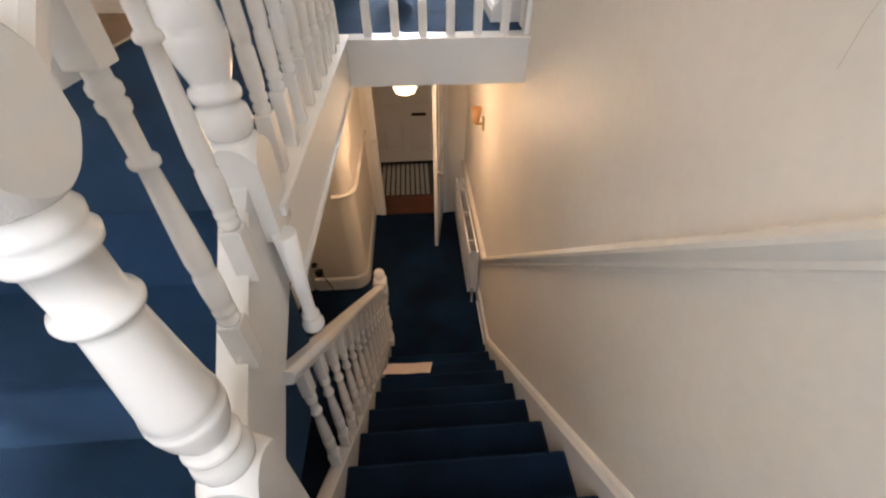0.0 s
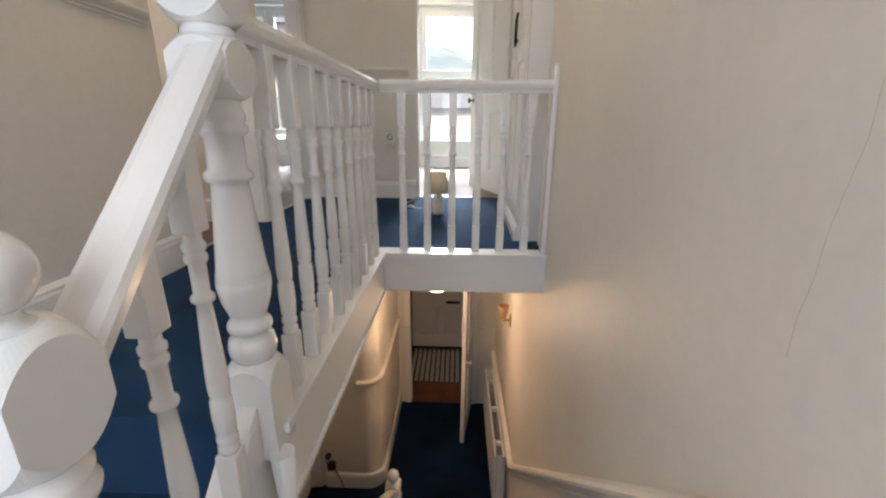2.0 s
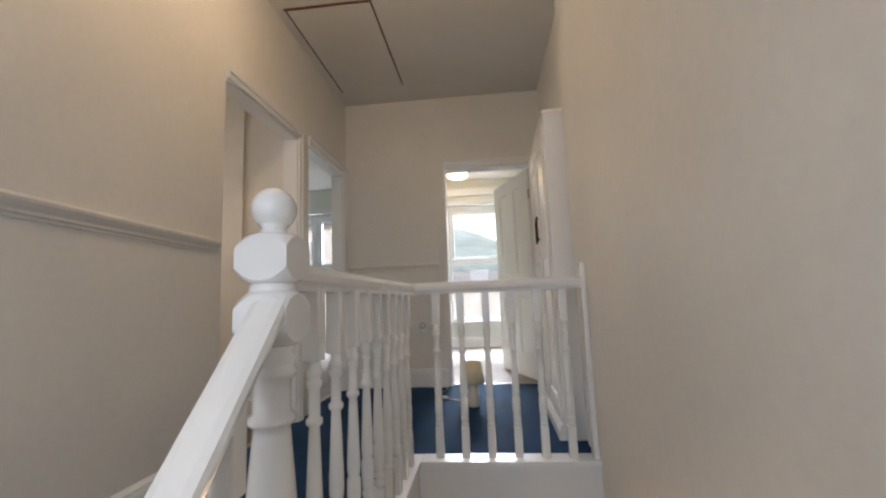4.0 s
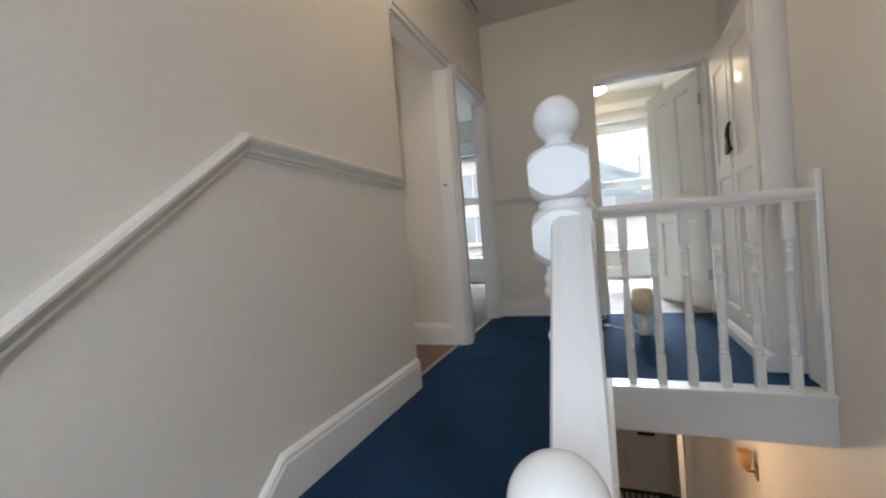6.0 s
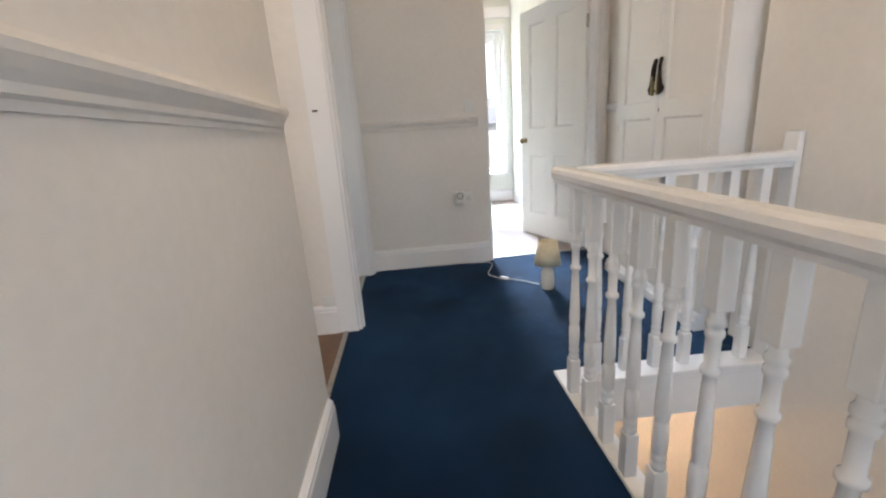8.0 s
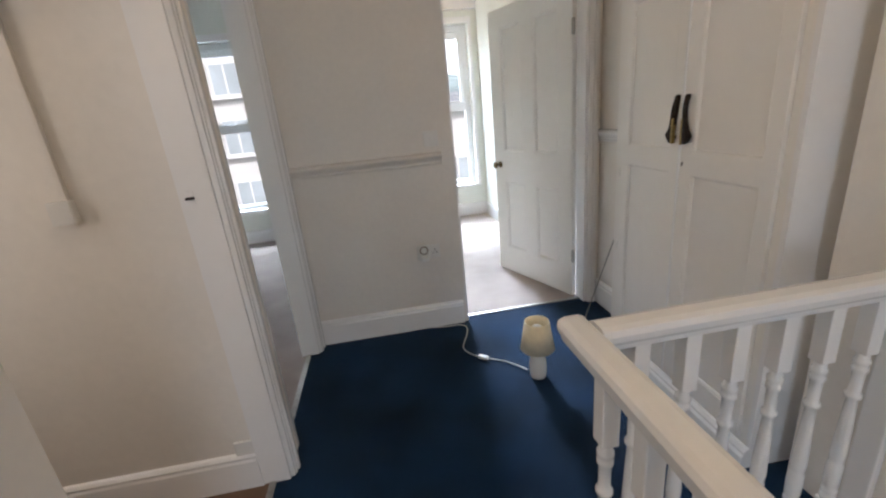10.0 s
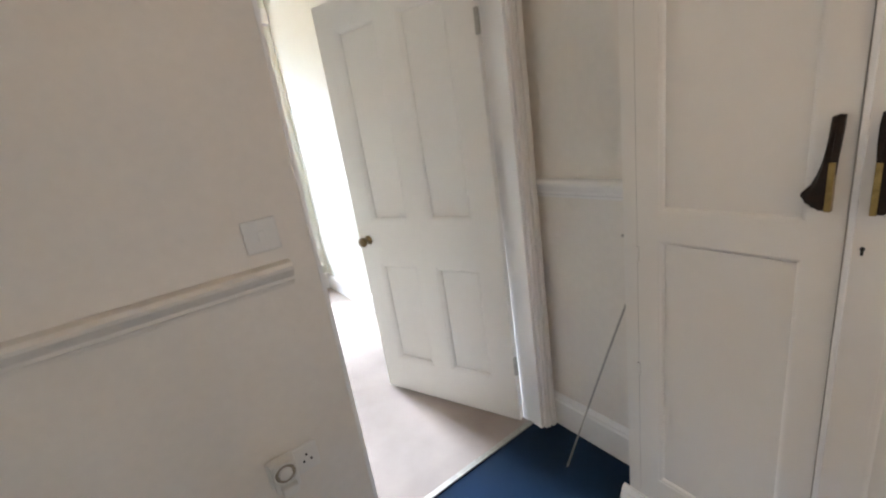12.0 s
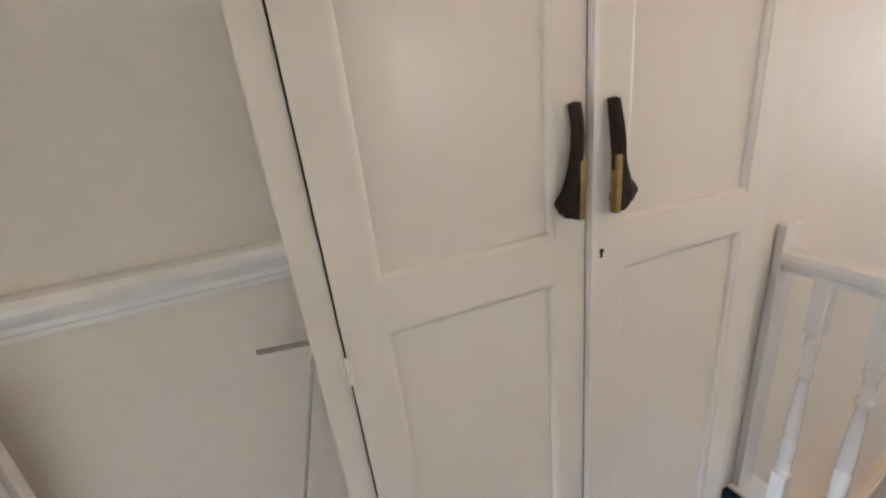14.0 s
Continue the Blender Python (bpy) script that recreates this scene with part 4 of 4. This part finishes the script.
idr = Vector((0.507 - 0.618, 2.905 - 3.60, 0)).normalized()
inner = new("door_4")
inner.matrix_world = Matrix(((idr.x, -idr.y, 0, 0.618), (idr.y, idr.x, 0, 3.60), (0, 0, 1, HALL + 0.01), (0, 0, 0, 1)))
tagged(inner, "white panelled inner hall door standing open", "door", kind="structure")
panel_door("door_leaf", 0, 0.70, 0, 1.97, 0, [(0.10, 0.30, 0.2, 0.8), (0.40, 0.60, 0.2, 0.8), (0.10, 0.30, 1.0, 1.85), (0.40, 0.60, 1.0, 1.85)], 0.038, inner, 0.0, M_GLOSS)
bm = bmesh.new()
lathe(bm, [(0.024, 0), (0.010, 0.006), (0.010, 0.03), (0.026, 0.045), (0.008, 0.06)], 16)
bmesh.ops.rotate(bm, verts=bm.verts, matrix=Matrix.Rotation(radians(-90), 3, "X"))
bmesh.ops.translate(bm, verts=bm.verts, vec=(0.65, 0.038, 0.95))
part("door_knob", bm, M_PLASTIC, inner)
solid("trim_hall_opening", boxes((-0.15, -0.08, 3.56, 3.574, HALL, HALL + 2.07), (0.63, 0.70, 3.56, 3.574, HALL, HALL + 2.07), (-0.08, 0.63, 3.56, 3.574, HALL + 2.0, HALL + 2.07), bevel=0.003), M_GLOSS, "white casing of the inner doorway", "trim")
for x in (-0.12, 0.76):
    sp = thing("light_switch", "small white switch on the hall partition", "light switch", (x, 3.560 if x < 0 else 3.575, HALL + 1.02))
    part("faceplate", boxes((-0.03, 0.03, -0.009, -0.0005, -0.02, 0.02), bevel=0.002), M_PLASTIC, sp)

fd = thing("door_5", "white panelled front door with a black letter plate", "door", (0.20, 4.868, HALL + 0.02))
fd["kind"] = "structure"
leaf = panel_door("door_leaf", -0.40, 0.44, 0.015, 2.0, 0, [(-0.31, -0.02, 0.22, 0.68), (0.06, 0.35, 0.22, 0.68), (-0.31, -0.02, 0.90, 1.86), (0.06, 0.35, 0.90, 1.86)], 0.04, fd, -0.045, M_GLOSS)
part("letter_plate", boxes((0.10, 0.30, -0.058, -0.046, 0.735, 0.775), bevel=0.003), M_BLACK, fd, "black letter plate")
# the shade of the gap below the door, put in as a black strip
part("foot_gap_shade", boxes((-0.40, 0.44, -0.062, -0.046, 0.0, 0.03), bevel=0.003), M_BLACK, fd, "black strip for the dark gap under the door")
part("edge_gap", boxes((-0.425, -0.402, -0.03, -0.001, 0.0, 2.02)), M_BLACK, fd)

# pale tiles set in the dark vestibule floor
tiles = [o for o in bpy.data.objects if o.name == "floor_vestibule_tiles"][0]
tile_me = mesh_of("tile", boxes((-0.0225, 0.0225, -0.036, 0.036, 0.0, 0.004), bevel=0.001), M_TILE_W)
for i in range(10):
    for j in range(10):
        o = new("tile", tile_me)
        o.parent = tiles
        o.location = (-0.14 + 0.0685 * i, 4.04 + 0.083 * j, HALL)

paper = boxes((-0.165, 0.165, -0.145, 0.145, 0, 0.003))
bmesh.ops.subdivide_edges(paper, edges=[e for e in paper.edges if e.calc_length() > 0.1], cuts=6, use_grid_fill=True)
for v in paper.verts:
    v.co.z += 0.004 * math.sin(v.co.x * 14) ** 2 + 0.003 * math.sin(v.co.y * 22)
bmesh.ops.rotate(paper, verts=paper.verts, matrix=Matrix.Rotation(radians(-5), 3, "Z"))
bmesh.ops.rotate(paper, verts=paper.verts, matrix=Matrix.Rotation(-math.atan(S2), 3, "X"))
bmesh.ops.translate(paper, verts=paper.verts, vec=(0.215, NOSE_LO + GO_LO * 6.5, HALF - RISE_LO * 6.5 + 0.010))
tagged(new("paper_sheet", mesh_of("paper_sheet", paper, M_PAPER)), "pale pink sheet of paper lying across the lower steps", "paper")

# dark wall telephone with cord near the stair foot
tel = thing("wall_phone", "small dark wall telephone with a hanging cord", "telephone", (-0.672, HY - 0.02, HALL + 0.27))
bm = boxes((-0.035, 0.035, -0.03, 0.018, -0.05, 0.03), bevel=0.012)
part("body", bm, M_BLACK, tel)
bm = bmesh.new()
lathe(bm, [(0.004, 0.06), (0.022, 0.07), (0.03, 0.09), (0.022, 0.11), (0.004, 0.12)], 16, -0.03)
part("receiver", bm, M_BLACK, tel)
wire("cord", [(0.03, -0.02, -0.04), (0.07, -0.03, -0.12), (0.10, -0.02, -0.24), (0.12, -0.03, -0.36)], 0.005, M_BLACK, "", "", tel)
wire("cord", [(-0.03, -0.02, 0.09), (-0.05, -0.03, 0.03), (-0.02, -0.03, -0.05)], 0.004, M_BLACK, "", "", tel)

# ---- outside, beyond the windows ----
solid("ground", boxes((-300, 300, YFRONT + 0.25, 700, -3.4, -3.2)), M_GROUND, "grey street ground", "ground")
bm = bmesh.new()
nx, ny = 48, 12
grid = [[bm.verts.new((-260 + 520 * i / nx, 90 + 160 * j / ny, -3.3 + 52 * math.sin(math.pi * 0.5 * j / ny) * (0.72 + 0.28 * math.sin(i * 0.35 + 1.0)) + 3 * noise.noise(Vector((i * 0.4, j * 0.6, 0))))) for j in range(ny + 1)] for i in range(nx + 1)]
for i in range(nx):
    for j in range(ny):
        bm.faces.new((grid[i][j], grid[i + 1][j], grid[i + 1][j + 1], grid[i][j + 1])).smooth = True
solid("backdrop_hill", bm, M_HILL, "wooded hill in the distance, its colour paled for haze", "hill", "structure")


sky_mat = bpy.data.materials.new("pale_hazy_sky")
sky_mat.use_nodes = True
_s = sky_mat.node_tree.nodes["Principled BSDF"]
_s.inputs["Base Color"].default_value = (0.8, 0.85, 0.9, 1)
_s.inputs["Emission Color"].default_value, _s.inputs["Emission Strength"].default_value = (0.90, 0.96, 1.0, 1), 0.55
solid("backdrop_sky", boxes((-420, 420, 330, 331, -3.2, 260)), sky_mat, "white hazy sky beyond the hill", "sky")


def house(x, w, y=21.0, h=6.0):
    t = thing("house", "pale rendered terraced house with bay windows and slate roof", "house", (x, y, -3.2), "houses across the street")
    hw = w / 2
    part("wall", boxes((-hw, hw, 0, 7, 0, h)), M_ROUGHWALL, t)
    bm = bmesh.new()
    prism(bm, [(-0.3, h), (3.5, h + (2.2 if h > 5 else 1.0)), (7.3, h)], "x", -hw, hw)
    part("roof", bm, M_ROOF, t)
    part("chimney", boxes((hw - 0.5, hw - 0.02, 3.2, 3.9, h + 1.2, h + 3.2)), M_ROUGHWALL, t)
    for wx in (-hw * 0.48, hw * 0.48):
        for z0, z1 in (((0.9, 2.5), (3.6, 5.2), (6.1, 7.5)) if h > 5 else ((0.9, 2.5),)):
            f = part("window", boxes((wx - 0.65, wx + 0.65, -0.10, -0.002, z0, z1)), M_UPVC, t)
            part("pane", boxes((wx - 0.55, wx - 0.04, -0.12, -0.101, z0 + 0.1, z1 - 0.1)), M_HOUSEPANE, f)
            part("pane", boxes((wx + 0.04, wx + 0.55, -0.12, -0.101, z0 + 0.1, z1 - 0.1)), M_HOUSEPANE, f)
            part("sill", boxes((wx - 0.75, wx + 0.75, -0.2, -0.002, z0 - 0.1, z0)), M_UPVC, f)


for i in range(6):
    house(-15.5 + 5.2 * i, 5.15, 21.0, 8.4 if i < 3 else 4.6)

# window behind the half landing, with an unseen wall added against the sun
wb = thing("window_3", "white framed window behind the half landing", "window", (0.0, YB - 0.06, 0.5))
wb["kind"] = "structure"
part("window_frame", boxes((-0.5, -0.44, -0.04, 0.02, 0, 1.4), (0.44, 0.5, -0.04, 0.02, 0, 1.4), (-0.44, 0.44, -0.04, 0.02, 0, 0.06), (-0.44, 0.44, -0.04, 0.02, 1.34, 1.4), (-0.44, 0.44, -0.04, 0.02, 0.68, 0.72), bevel=0.004), M_UPVC, wb)
p = part("pane", boxes((-0.44, 0.44, -0.012, -0.006, 0.06, 0.68)), M_GLASS, wb)
p.visible_shadow = False
p = part("pane", boxes((-0.44, 0.44, -0.012, -0.006, 0.72, 1.34)), M_GLASS, wb)
p.visible_shadow = False
solid("wall_sun_block", boxes((-6, 6, -5.2, -5.0, -3.2, 3.2)), M_ROUGHWALL, "unseen pale wall added to keep sun off the back window", "wall")

for nm, pts, sd in (("baseboard_right_room", [(0.998, YFAR + 0.125, 0), (0.998, YFRONT, 0)], (-1, 0, 0)), ("baseboard_window_right", [(-0.6, YFRONT, 0), (0.978, YFRONT, 0)], (0, -1, 0)), ("baseboard_window_left", [(-4.2, YFRONT, 0), (-0.76, YFRONT, 0)], (0, -1, 0))):
    moulding(nm, SKIRT, pts, sd, "white skirting board of the front room")
crack = thing("wall_crack", "thin hairline crack in the stairwell plaster", "crack", (XR, -0.18, 0.0))
crack["kind"] = "structure"
bm = bmesh.new()
zz = [0.35 + 0.06 * i for i in range(24)]
yy = [0.003 * math.sin(i * 0.9) + 0.003 * math.sin(i * 2.3) - 0.004 * i for i in range(24)]
for i in range(23):
    w = 0.0006
    q = [bm.verts.new((-0.0004, yy[i] - w, zz[i])), bm.verts.new((-0.0004, yy[i] + w, zz[i])), bm.verts.new((-0.0004, yy[i + 1] + w, zz[i + 1])), bm.verts.new((-0.0004, yy[i + 1] - w, zz[i + 1]))]
    bm.faces.new(q)
part("crack_line", bm, mat("crack_shadow", (0.56, 0.52, 0.46), 0.8), crack)
